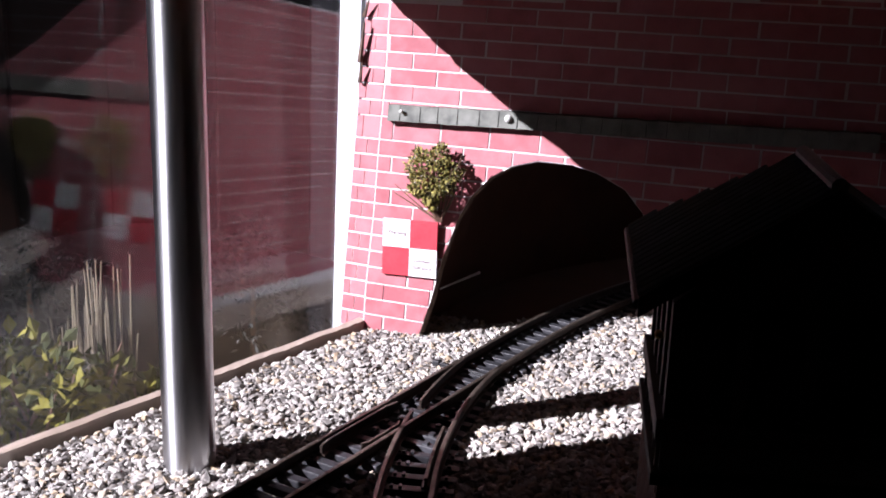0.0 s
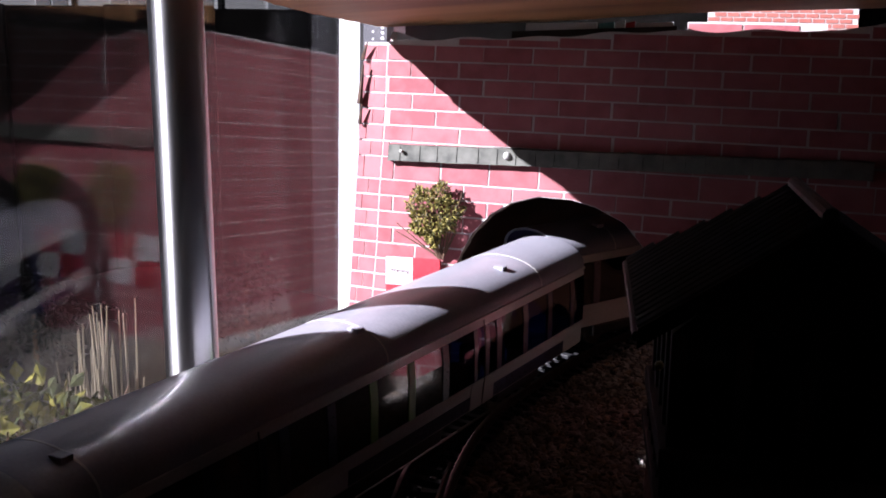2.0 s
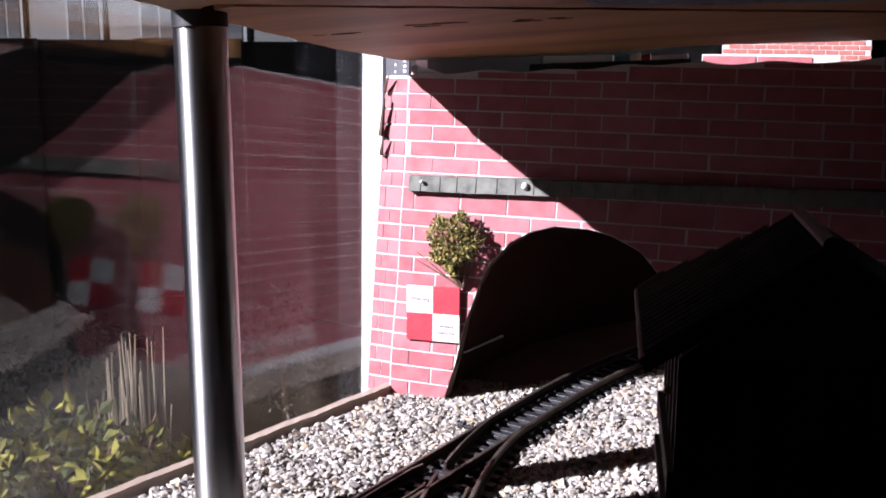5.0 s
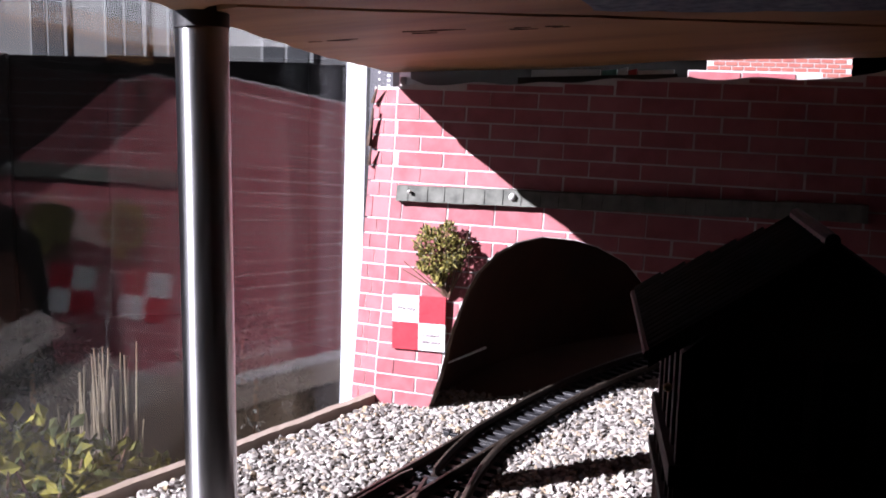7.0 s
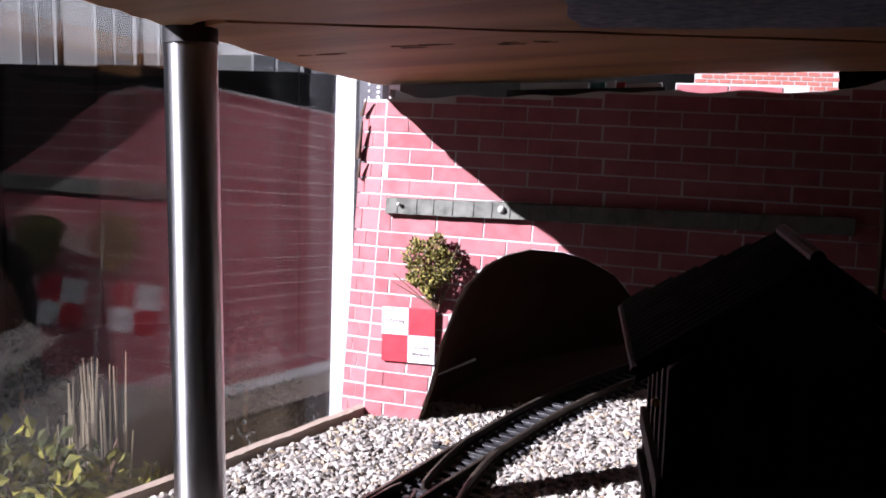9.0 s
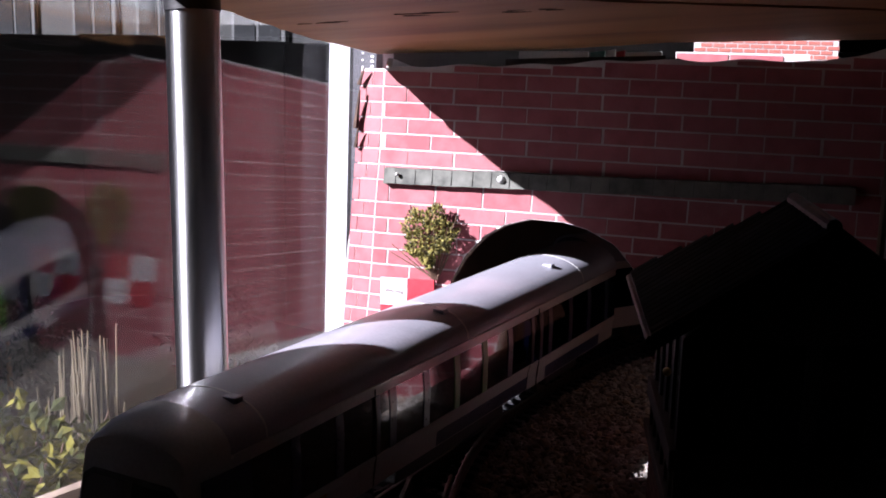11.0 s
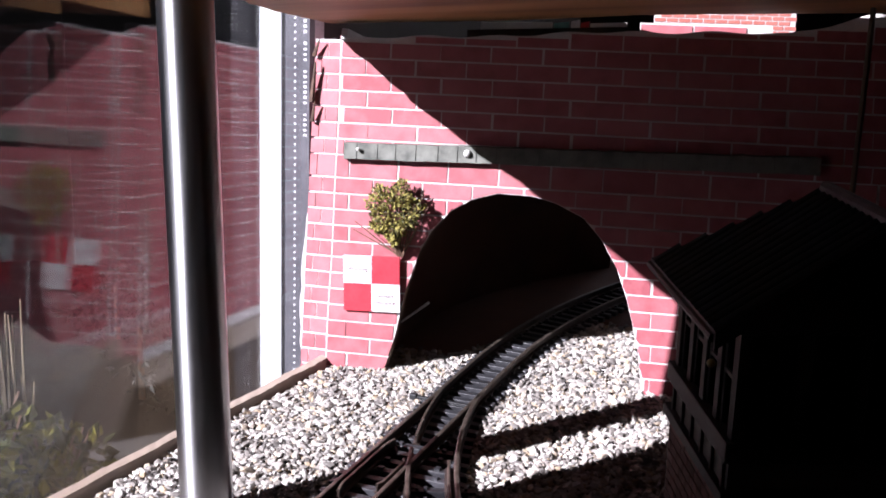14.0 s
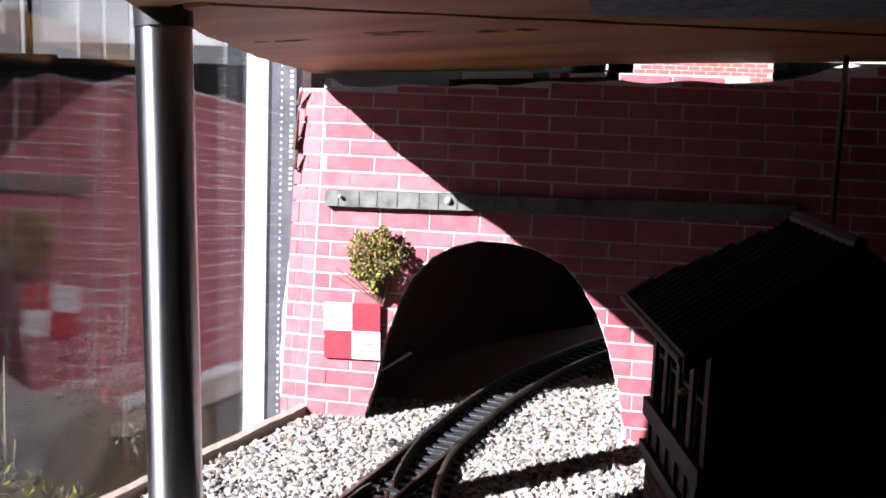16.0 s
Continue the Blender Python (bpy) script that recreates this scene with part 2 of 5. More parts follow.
def tube(bm, p, q, r1, r2=None, seg=10):
    p, q = Vector(p), Vector(q)
    turn = (q - p).to_track_quat("Z", "Y").to_matrix().to_4x4()
    bmesh.ops.create_cone(bm, cap_ends=True, segments=seg, radius1=r1, radius2=r1 if r2 is None else r2, depth=(q - p).length, matrix=Matrix.Translation((p + q) / 2) @ turn)
    return bm


def prism(bm, outline, axis_from, axis_to, place):
    """A closed outline of 2D points swept between two offsets; place(u, v, w) gives the 3D point."""
    a = [bm.verts.new(place(u, v, axis_from)) for u, v in outline]
    b = [bm.verts.new(place(u, v, axis_to)) for u, v in outline]
    n = len(a)
    for i in range(n):
        bm.faces.new((a[i], a[(i + 1) % n], b[(i + 1) % n], b[i]))
    bm.faces.new(a[::-1])
    bm.faces.new(b)
    bmesh.ops.recalc_face_normals(bm, faces=bm.faces)
    return bm


def from_lists(name, verts, faces, mat, parent=None, label=""):
    me = bpy.data.meshes.new(name)
    me.from_pydata([tuple(v) for v in verts], [], faces)
    for m in (mat if isinstance(mat, (list, tuple)) else [mat]):
        me.materials.append(m)
    ob = new(name, me)
    ob.parent = parent
    return tagged(ob, label)


# ---- plan ----
GLASS_N = Vector((0.9535, 0.3013, 0)).normalized()
GLASS_T = Vector((-0.3013, 0.9535, 0)).normalized()       # along the pane, away from the camera
GLASS_0 = Vector((-0.2783, 0.1561, 0))                    # where the near jamb stands
GLASS_UP = GLASS_T * 0.045 - GLASS_N * 0.0056             # slight lean of the frame
GLASS = Matrix(((GLASS_T.x, GLASS_N.x, GLASS_UP.x, GLASS_0.x), (GLASS_T.y, GLASS_N.y, GLASS_UP.y, GLASS_0.y), (0, 0, 1, 0), (0, 0, 0, 1)))
TRACK_D = Vector((0.0922, -0.9957, 0))                    # the way the train runs past the camera
TRACK_0 = Vector((-0.2228, 0.40, 0))
RAIL_TOP = 0.006
GAUGE = 0.0183
WALL_U = Vector((0.9607, 0.2777, 0))
WALL_N = Vector((0.274, -0.948, 0.161)).normalized()      # towards the camera
WALL_V = WALL_N.cross(WALL_U).normalized()
if WALL_V.z < 0:
    WALL_V.negate()
WALL_0 = Vector((-0.3035, 0.4187, 0.0))
BOARD_0, BOARD_N = Vector((-0.3233, 0.4536, 0.1633)), Vector((-0.0728, 0.0942, 1.0)).normalized()


def wall(s, h, d=0.0):
    """A point on the leaning brick wall: along it, up it, and out of it."""
    return WALL_0 + WALL_U * s + WALL_V * h + WALL_N * d


def board(x, y, d=0.0):
    z = BOARD_0.z + 0.0728 * (x - BOARD_0.x) - 0.0942 * (y - BOARD_0.y)
    return Vector((x, y, z + d))


# ---- setting: ground, room, window ----
def build_setting():
    tagged(part("ground", boxed((-60, -60, -0.75), (60, 60, -0.62)), M["soil"]), "dark soil and shaded grass outside the window", "ground", kind="structure")
    tagged(part("floor", boxed((-0.28, -1.6, -0.62), (2.6, 2.2, -0.60)), M["floor"]), "dark carpeted floor of the room", "floor", kind="structure")
    # unseen ceiling and walls close the room against stray light
    tagged(part("ceiling", boxed((-0.75, -1.7, 1.5), (2.7, 2.3, 1.56)), M["plaster"]), "unseen ceiling closing the room, darkened to damp bounced light", "ceiling", kind="structure")
    tagged(part("wall_east", boxed((2.6, -1.7, -0.62), (2.7, 2.3, 1.5)), M["plaster"]), "unseen room wall, darkened to damp bounced light", "wall", kind="structure")
    tagged(part("wall_south", boxed((-0.40, -1.7, -0.62), (2.6, -1.6, 1.5)), M["plaster"]), "unseen room wall, darkened to damp bounced light", "wall", kind="structure")
    tagged(part("wall_west", prism(bmesh.new(), [(-0.290, 0.105), (-0.272, 0.105), (-0.272, -1.6), (-0.40, -1.6), (-0.40, -0.11)], -0.62, 1.5, lambda u, v, q: Vector((u, v, q))), M["plaster"]), "unseen wall beside the window, darkened to damp bounced light", "wall", kind="structure")
    # far wall with its own window opening
    bm = bmesh.new()
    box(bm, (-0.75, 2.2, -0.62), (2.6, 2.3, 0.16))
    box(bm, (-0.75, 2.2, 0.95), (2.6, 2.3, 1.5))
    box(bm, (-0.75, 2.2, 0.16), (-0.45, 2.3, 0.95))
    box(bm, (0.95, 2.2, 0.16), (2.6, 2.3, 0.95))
    tagged(part("wall_north", bm, M["plaster"]), "far wall with a window opening, darkened to damp bounced light", "wall", kind="structure")
    w2 = thing("window_2", "white framed far window with bright daylight behind", "window", kind="structure")
    for x0, x1 in ((-0.45, -0.39), (0.03, 0.09), (0.47, 0.53), (0.89, 0.95)):
        part("window_frame", boxed((x0, 2.19, 0.16), (x1, 2.25, 0.95), bevel=0.006), M["white_frame"], w2)
    for z0, z1 in ((0.16, 0.185), (0.88, 0.95)):
        for x0, x1 in ((-0.39, 0.03), (0.09, 0.47), (0.53, 0.89)):
            part("window_frame", boxed((x0, 2.192, z0), (x1, 2.248, z1), bevel=0.006), M["white_frame"], w2)
    for x0, x1 in ((-0.387, 0.027), (0.093, 0.467), (0.533, 0.887)):
        p = part("pane", boxed((x0, 2.218, 0.188), (x1, 2.222, 0.875)), M["pane"], w2)
        p.visible_shadow = False
    # window beside the railway: two panes, spacer, jambs
    w1 = thing("window_1", "double glazed window with white frame beside the railway", "window", kind="structure")
    for d0, d1 in ((-0.0016, 0.0), (-0.0256, -0.024)):
        part("pane", boxed((0.0, d0, -0.30), (0.4168, d1, 0.50), GLASS), M["pane"], w1)
    part("gasket", boxed((0.4170, -0.0172, -0.30), (0.4200, -0.0152, 0.50), GLASS), M["black"], w1, "black strip at the pane edge")
    # unseen near strip, added to stop stray light through the pane end
    part("gasket", boxed((-0.0028, -0.0045, -0.30), (-0.0002, 0.0012, 0.50), GLASS), M["black"], w1, "black strip at the pane edge")
    sp = part("spacer_bar", boxed((0.4172, -0.0150, -0.30), (0.4290, 0.0006, 0.50), GLASS), M["spacer"], w1, "grey perforated spacer bar with printed marks")
    bm = bmesh.new()
    for i in range(98):
        z = -0.12 + i * 0.0043
        box(bm, (0.4169, -0.0090, z), (0.4173, -0.0080, z + 0.0013), GLASS)
    part("perforations", bm, M["spacer_dot"], sp, "row of small bright dots")
    rng = random.Random(4)
    z = 0.088
    bm = bmesh.new()
    for word in (5, 7, 4, 6):
        for k in range(word):
            box(bm, (0.4169, -0.0030, z), (0.4173, -0.0012, z + 0.0010 + 0.0008 * rng.random()), GLASS)
            z += 0.0032
        z += 0.004
    part("printed_mark", bm, M["spacer_dot"], sp, "pale printed marks in a column")
    part("outer_reveal", boxed((0.4175, -0.0315, -0.30), (0.450, -0.0174, 0.50), GLASS, 0.0006), M["white_frame"], w1, "white sunlit outer frame")
    part("jamb", boxed((0.4294, -0.0172, -0.30), (0.450, 0.0010, 0.50), GLASS, 0.001), M["white_frame"], w1, "white plastic window jamb")
    part("jamb", boxed((-0.048, -0.010, -0.30), (-0.003, 0.012, 0.50), GLASS, 0.003), M["white_frame"], w1, "white plastic window jamb")
    part("window_head", boxed((-0.048, -0.05, 0.50), (0.50, 0.02, 0.55), GLASS, 0.003), M["white_frame"], w1)
    part("window_sill", boxed((-0.06, -0.12, -0.34), (0.50, 0.06, -0.30), GLASS, 0.004), M["white_frame"], w1)
    # the piece over the window head is out of view and cuts sky light
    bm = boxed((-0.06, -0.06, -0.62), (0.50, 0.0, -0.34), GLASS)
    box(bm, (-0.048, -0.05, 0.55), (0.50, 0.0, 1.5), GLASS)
    tagged(part("wall_window", bm, M["plaster"]), "wall below the window, and added above it to cut sky light", "wall", kind="structure")
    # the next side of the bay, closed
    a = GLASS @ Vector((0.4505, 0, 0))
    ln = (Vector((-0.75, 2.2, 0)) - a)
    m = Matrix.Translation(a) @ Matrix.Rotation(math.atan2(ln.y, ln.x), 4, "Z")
    tagged(part("wall_bay", boxed((0.0, 0.003, -0.62), (ln.length, 0.042, 1.5), m), M["plaster"]), "wall beyond the window, darkened to damp bounced light", "wall", kind="structure")


# ---- outside ----
def leaf_cloud(rng, centre, size, count, leaf, flat=0.35):
    """Many small pointed leaves with a fold, scattered thicker towards an uneven surface."""
    verts, faces = [], []
    lumps = [Vector((rng.gauss(0, 0.42) * size[0], rng.gauss(0, 0.42) * size[1], rng.gauss(0, 0.42) * size[2])) for _ in range(14)]
    for i in range(count):
        c = rng.choice(lumps)
        d = Vector((rng.gauss(0, 1), rng.gauss(0, 1), rng.gauss(0, 1))).normalized()
        p = Vector(centre) + c + Vector((d.x * size[0], d.y * size[1], d.z * size[2])) * 0.42 * rng.random() ** 0.5
        a = (d + Vector((rng.gauss(0, 0.7), rng.gauss(0, 0.7), rng.gauss(0, 0.7)))).normalized()
        b = a.orthogonal().normalized()
        b = Matrix.Rotation(rng.uniform(0, 6.28), 3, a) @ b
        n = a.cross(b)
        k = leaf * rng.uniform(0.6, 1.3)
        i0 = len(verts)
        verts += [p, p + a * k * 0.5 + b * k * flat + n * k * 0.1, p + a * k, p + a * k * 0.5 - b * k * flat + n * k * 0.1, p + a * k * 0.45 - n * k * 0.06]
        faces += [(i0, i0 + 1, i0 + 4), (i0 + 1, i0 + 2, i0 + 4), (i0 + 2, i0 + 3, i0 + 4), (i0 + 3, i0, i0 + 4)]
    return verts, faces


def build_outside():
    rng = random.Random(11)
    pl = thing("planter", "dark soil filled planter outside the window", "planter")
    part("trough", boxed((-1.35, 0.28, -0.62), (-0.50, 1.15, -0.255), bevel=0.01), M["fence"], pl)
    part("soil", boxed((-1.33, 0.30, -0.255), (-0.52, 1.13, -0.235), bevel=0.006), M["soil"], pl)
    for (x, y, z), size, n in (((-0.690, 0.470, -0.165), (0.055, 0.06, 0.06), 900), ((-0.685, 0.500, -0.165), (0.05, 0.05, 0.045), 800), ((-0.665, 0.565, -0.20), (0.05, 0.055, 0.034), 700)):
        sh = thing("shrub", "yellow-green leafy shrub outside the window", "plant", "garden shrubs")
        v, f = leaf_cloud(rng, (x, y, z), size, n, 0.0135)
        from_lists("leaves", v, f, M["garden_leaf"], sh)
        bm = bmesh.new()
        for k in range(9):
            tube(bm, (x + rng.gauss(0, 0.01), y + rng.gauss(0, 0.01), -0.245), (x + rng.gauss(0, 0.03), y + rng.gauss(0, 0.03), z + 0.03), 0.0016, 0.0008, 6)
        part("stems", bm, M["twig"], sh)
    g = thing("dry_grass", "clump of dry straw-coloured upright stems", "plant")
    bm = bmesh.new()
    for k in range(46):
        x, y = -0.715 + rng.gauss(0, 0.012), 0.56 + rng.gauss(0, 0.015)
        tube(bm, (x, y, -0.245), (x + rng.gauss(0, 0.006), y + rng.gauss(0, 0.006), -0.10 + rng.uniform(-0.05, 0.03)), 0.0014, 0.0006, 5)
    part("stems", bm, M["cane"], g)
    for k in range(5):
        x, y = -0.86 + rng.uniform(-0.15, 0.12), 0.50 + 0.1 * k + rng.uniform(-0.04, 0.04)
        h = thing("heather", "grey-green twiggy low shrub outside", "plant", "garden shrubs")
        v, f = leaf_cloud(rng, (x, y, -0.17), (0.07, 0.07, 0.05), 500, 0.010, 0.2)
        from_lists("leaves", v, f, M["heather"], h)
        part("stems", tube(bmesh.new(), (x, y, -0.245), (x, y, -0.16), 0.004, 0.002, 8), M["twig"], h)
    # out of view; added to block the sun from the heather and fence
    tagged(part("wall_sun_block", boxed((-4.5, -0.25, -0.62), (-1.30, -0.12, 2.2)), M["fence"]), "unseen dark wall added to keep the sun off the garden", "wall", kind="structure")
    # not in direct view; its sunlit wall is added to brighten the far window
    ho = thing("house", "pale house added to brighten the far window's reflection", "house")
    part("wall", boxed((-3.0, 8.0, -0.62), (6.5, 11.0, 4.6)), M["render"], ho)
    part("roof", prism(bmesh.new(), [(7.7, 4.6), (11.3, 4.6), (9.5, 6.2)], -3.2, 6.7, lambda u, v, q: Vector((q, u, v))), M["slate"], ho)
    for x in (-1.9, 0.1, 1.55, 3.0, 4.6):
        for z in (0.95, 3.0):
            wi = part("window", boxed((x, 7.94, z), (x + 0.75, 7.995, z + 1.15), bevel=0.02), M["white_frame"], ho)
            for k in range(2):
                part("pane", boxed((x + 0.06 + 0.34 * k, 7.93, z + 0.07), (x + 0.35 + 0.34 * k, 7.938, z + 1.08)), M["screen"], wi)
    te = thing("house", "grey terrace beyond the garden fence, dimmed in its colours", "house")
    part("wall", boxed((-13.0, 7.0, -0.62), (-3.4, 9.5, 5.2)), M["dim_front"], te)
    part("roof", prism(bmesh.new(), [(6.7, 5.2), (9.8, 5.2), (8.25, 6.8)], -13.2, -3.2, lambda u, v, q: Vector((q, u, v))), M["slate"], te)
    for x in (-11.6, -10.2, -9.0, -8.1, -6.9, -5.4, -4.4):
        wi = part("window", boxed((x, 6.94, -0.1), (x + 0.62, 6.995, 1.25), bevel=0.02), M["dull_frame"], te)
        for k in range(2):
            part("pane", boxed((x + 0.05 + 0.28 * k, 6.93, -0.03), (x + 0.29 + 0.28 * k, 6.938, 1.18)), M["screen"], wi)
    fe = thing("fence", "board fence in the garden, near-black to stand in for shade", "fence", kind="structure")
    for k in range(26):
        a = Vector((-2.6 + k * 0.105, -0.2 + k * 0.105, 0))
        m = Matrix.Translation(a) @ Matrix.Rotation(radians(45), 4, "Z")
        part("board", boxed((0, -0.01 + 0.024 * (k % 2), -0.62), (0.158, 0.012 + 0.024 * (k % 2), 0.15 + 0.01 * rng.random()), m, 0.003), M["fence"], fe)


# ---- baseboard, gravel, lath ----
def build_baseboard():
    tb = thing("baseboard", "wooden railway baseboard with a brown edge", "board")
    part("top", boxed((-0.308, 0.16, -0.030), (1.35, 1.35, -0.006)), M["bed"], tb)
    part("top", boxed((-0.266, -1.5, -0.030), (1.35, 0.16, -0.006)), M["bed"], tb)
    part("edge_board", boxed((-0.3135, 0.165, -0.085), (-0.3085, 0.80, -0.020), bevel=0.0008), M["fascia"], tb, "brown stained plywood edge")
    part("edge_strip", boxed((-0.3150, 0.165, -0.0165), (-0.3085, 0.80, -0.004), bevel=0.0008), M["lath"], tb, "pale softwood edge strip")
    for x in (-0.25, 1.25):
        for y in (-1.4, 1.25):
            part("leg", boxed((x, y, -0.60), (x + 0.05, y + 0.05, -0.030), bevel=0.003), M["fascia"], tb)
    rng = random.Random(2)
    bm = bmesh.new()
    n = 60
    outline = [(-0.0024, -0.003), (0.0022, -0.003), (0.0021, 0.0034), (-0.0021, 0.0037)]
    rings = []
    for i in range(n + 1):
        y = 0.165 + i * 0.0043
        w = 0.0003 * math.sin(i * 0.7) + rng.gauss(0, 0.00012)
        rings.append([bm.verts.new((-0.3045 + u + w, y, v + rng.gauss(0, 0.0001))) for u, v in outline])
    for a, b in zip(rings, rings[1:]):
        for k in range(4):
            bm.faces.new((a[k], a[(k + 1) % 4], b[(k + 1) % 4], b[k]))
    bm.faces.new(rings[0][::-1])
    bm.faces.new(rings[-1])
    bmesh.ops.recalc_face_normals(bm, faces=bm.faces)
    tagged(part("wooden_lath", bm, M["lath"]), "pale rough wooden lath along the gravel", "edging")


def in_track(x, y):
    p = Vector((x, y, 0)) - TRACK_0
    along, across = p.dot(TRACK_D), p.x * -TRACK_D.y + p.y * TRACK_D.x
    return along, across


def build_gravel():
    rng = np.random.default_rng(5)
    ico = bmesh.new()
    bmesh.ops.create_icosphere(ico, subdivisions=1, radius=1)
    base = np.array([v.co[:] for v in ico.verts])
    tri = np.array([[v.index for v in f.verts] for f in ico.faces])
    ico.free()
    V, Fc = [], []
    count = 0
    pts = []
    for k in range(112000):
        x, y = rng.uniform(-0.299, 0.01), rng.uniform(0.19, 0.60)
        if x > -0.10 and y < 0.33:
            continue
        pts.append((x, y))
    back = Vector((-WALL_N.x, -WALL_N.y, 0)).normalized()
    for x, y in pts:
        off = Vector((x, y, 0)) - WALL_0
        # stones stop inside the tunnel, so its floor reads as shade
        if off.dot(back) > 0.030 + 0.07 * min(1.0, max(0.0, (off.dot(WALL_U) - 0.06) / 0.05)) + rng.uniform(-0.004, 0.006):
            continue
        r = 0.00060 + 0.00105 * rng.random() ** 2.0
        lift = rng.uniform(-0.0026, 0.0006)
        al, ac = in_track(x, y)
        tx, on = diverge_x(y), False
        if abs(ac) < 0.0150 or (y < 0.40 and abs(x - tx) < 0.0155):
            lift -= 0.0035
        s = r * np.array([rng.uniform(1.0, 2.1), rng.uniform(0.75, 1.2), rng.uniform(0.5, 0.95)])
        p = (base * rng.uniform(0.70, 1.30, (12, 1))) * s
        a, b, c = rng.uniform(0, 6.28), rng.normal(0, 0.35), rng.normal(0, 0.35)
        ca, sa = math.cos(a), math.sin(a)
        R = np.array([[ca, -sa, 0], [sa, ca, 0], [0, 0, 1]]) @ np.array([[1, 0, b], [0, 1, c], [-b, -c, 1]])
        V.append(p @ R.T + np.array([x, y, lift]))
        Fc.append(tri + 12 * count)
        count += 1
    me = bpy.data.meshes.new("gravel")
    me.from_pydata(np.concatenate(V).tolist(), [], np.concatenate(Fc).tolist())
    me.materials.append(M["gravel"])
    tagged(new("gravel", me), "pale crushed stone gravel with ochre and grey chips", "gravel", kind="stuff")


# ---- track ----
def diverge_x(y):
    """Middle line of the diverging route of the points."""
    k = max(0.0, 0.405 - y)
    return TRACK_0.x - 0.0926 * (y - TRACK_0.y) + 0.10 * k + 1.9 * k * k


LOOP_R, LOOP_L = 0.50, 6.30
STRAIGHT = (LOOP_L - 2 * math.pi * LOOP_R) / 2
LOOP_A = TRACK_0 - TRACK_D * 0.045                        # where the straight begins, inside the tunnel
SIDE = Vector((-TRACK_D.y, TRACK_D.x, 0))                 # left of the train, into the room


def loop(s):
    """The point and heading of the railway at s metres past TRACK_0."""
    s = (s + 0.045) % LOOP_L
    if s < STRAIGHT:
        return LOOP_A + TRACK_D * s, TRACK_D.copy()
    s -= STRAIGHT
    if s < math.pi * LOOP_R:
        a = s / LOOP_R
        c = LOOP_A + TRACK_D * STRAIGHT + SIDE * LOOP_R
        return c - SIDE * LOOP_R * math.cos(a) + TRACK_D * LOOP_R * math.sin(a), TRACK_D * math.cos(a) + SIDE * math.sin(a)
    s -= math.pi * LOOP_R
    if s < STRAIGHT:
        return LOOP_A + TRACK_D * (STRAIGHT - s) + SIDE * 2 * LOOP_R, -TRACK_D
    s -= STRAIGHT
    a = s / LOOP_R
    c = LOOP_A + SIDE * LOOP_R
    return c + SIDE * LOOP_R * math.cos(a) - TRACK_D * LOOP_R * math.sin(a), -TRACK_D * math.cos(a) - SIDE * math.sin(a)


def rail_mesh(points, head=0.0009, z0=0.0018):
    """A rail of flat-bottom section along a line of points."""
    sec = [(-0.0015, z0), (0.0015, z0), (0.0015, z0 + 0.0006), (0.0004, z0 + 0.001), (0.0004, RAIL_TOP - 0.0011), (head, RAIL_TOP - 0.0008), (head, RAIL_TOP - 0.0002), (head * 0.6, RAIL_TOP), (-head * 0.6, RAIL_TOP), (-head, RAIL_TOP - 0.0002), (-head, RAIL_TOP - 0.0008), (-0.0004, RAIL_TOP - 0.0011), (-0.0004, z0 + 0.001), (-0.0015, z0 + 0.0006)]
    bm = bmesh.new()
    rings = []
    for i, p in enumerate(points):
        d = (points[min(i + 1, len(points) - 1)] - points[max(i - 1, 0)]).normalized()
        sd = Vector((-d.y, d.x, 0))
        rings.append([bm.verts.new(p + sd * u + Vector((0, 0, v))) for u, v in sec])
    n = len(sec)
    for a, b in zip(rings, rings[1:]):
        for k in range(n):
            f = bm.faces.new((a[k], a[(k + 1) % n], b[(k + 1) % n], b[k]))
            f.material_index = 1 if k in (6, 7, 8) else 0
    bm.faces.new(rings[0][::-1])
    bm.faces.new(rings[-1])
    bmesh.ops.recalc_face_normals(bm, faces=bm.faces)
    return bm


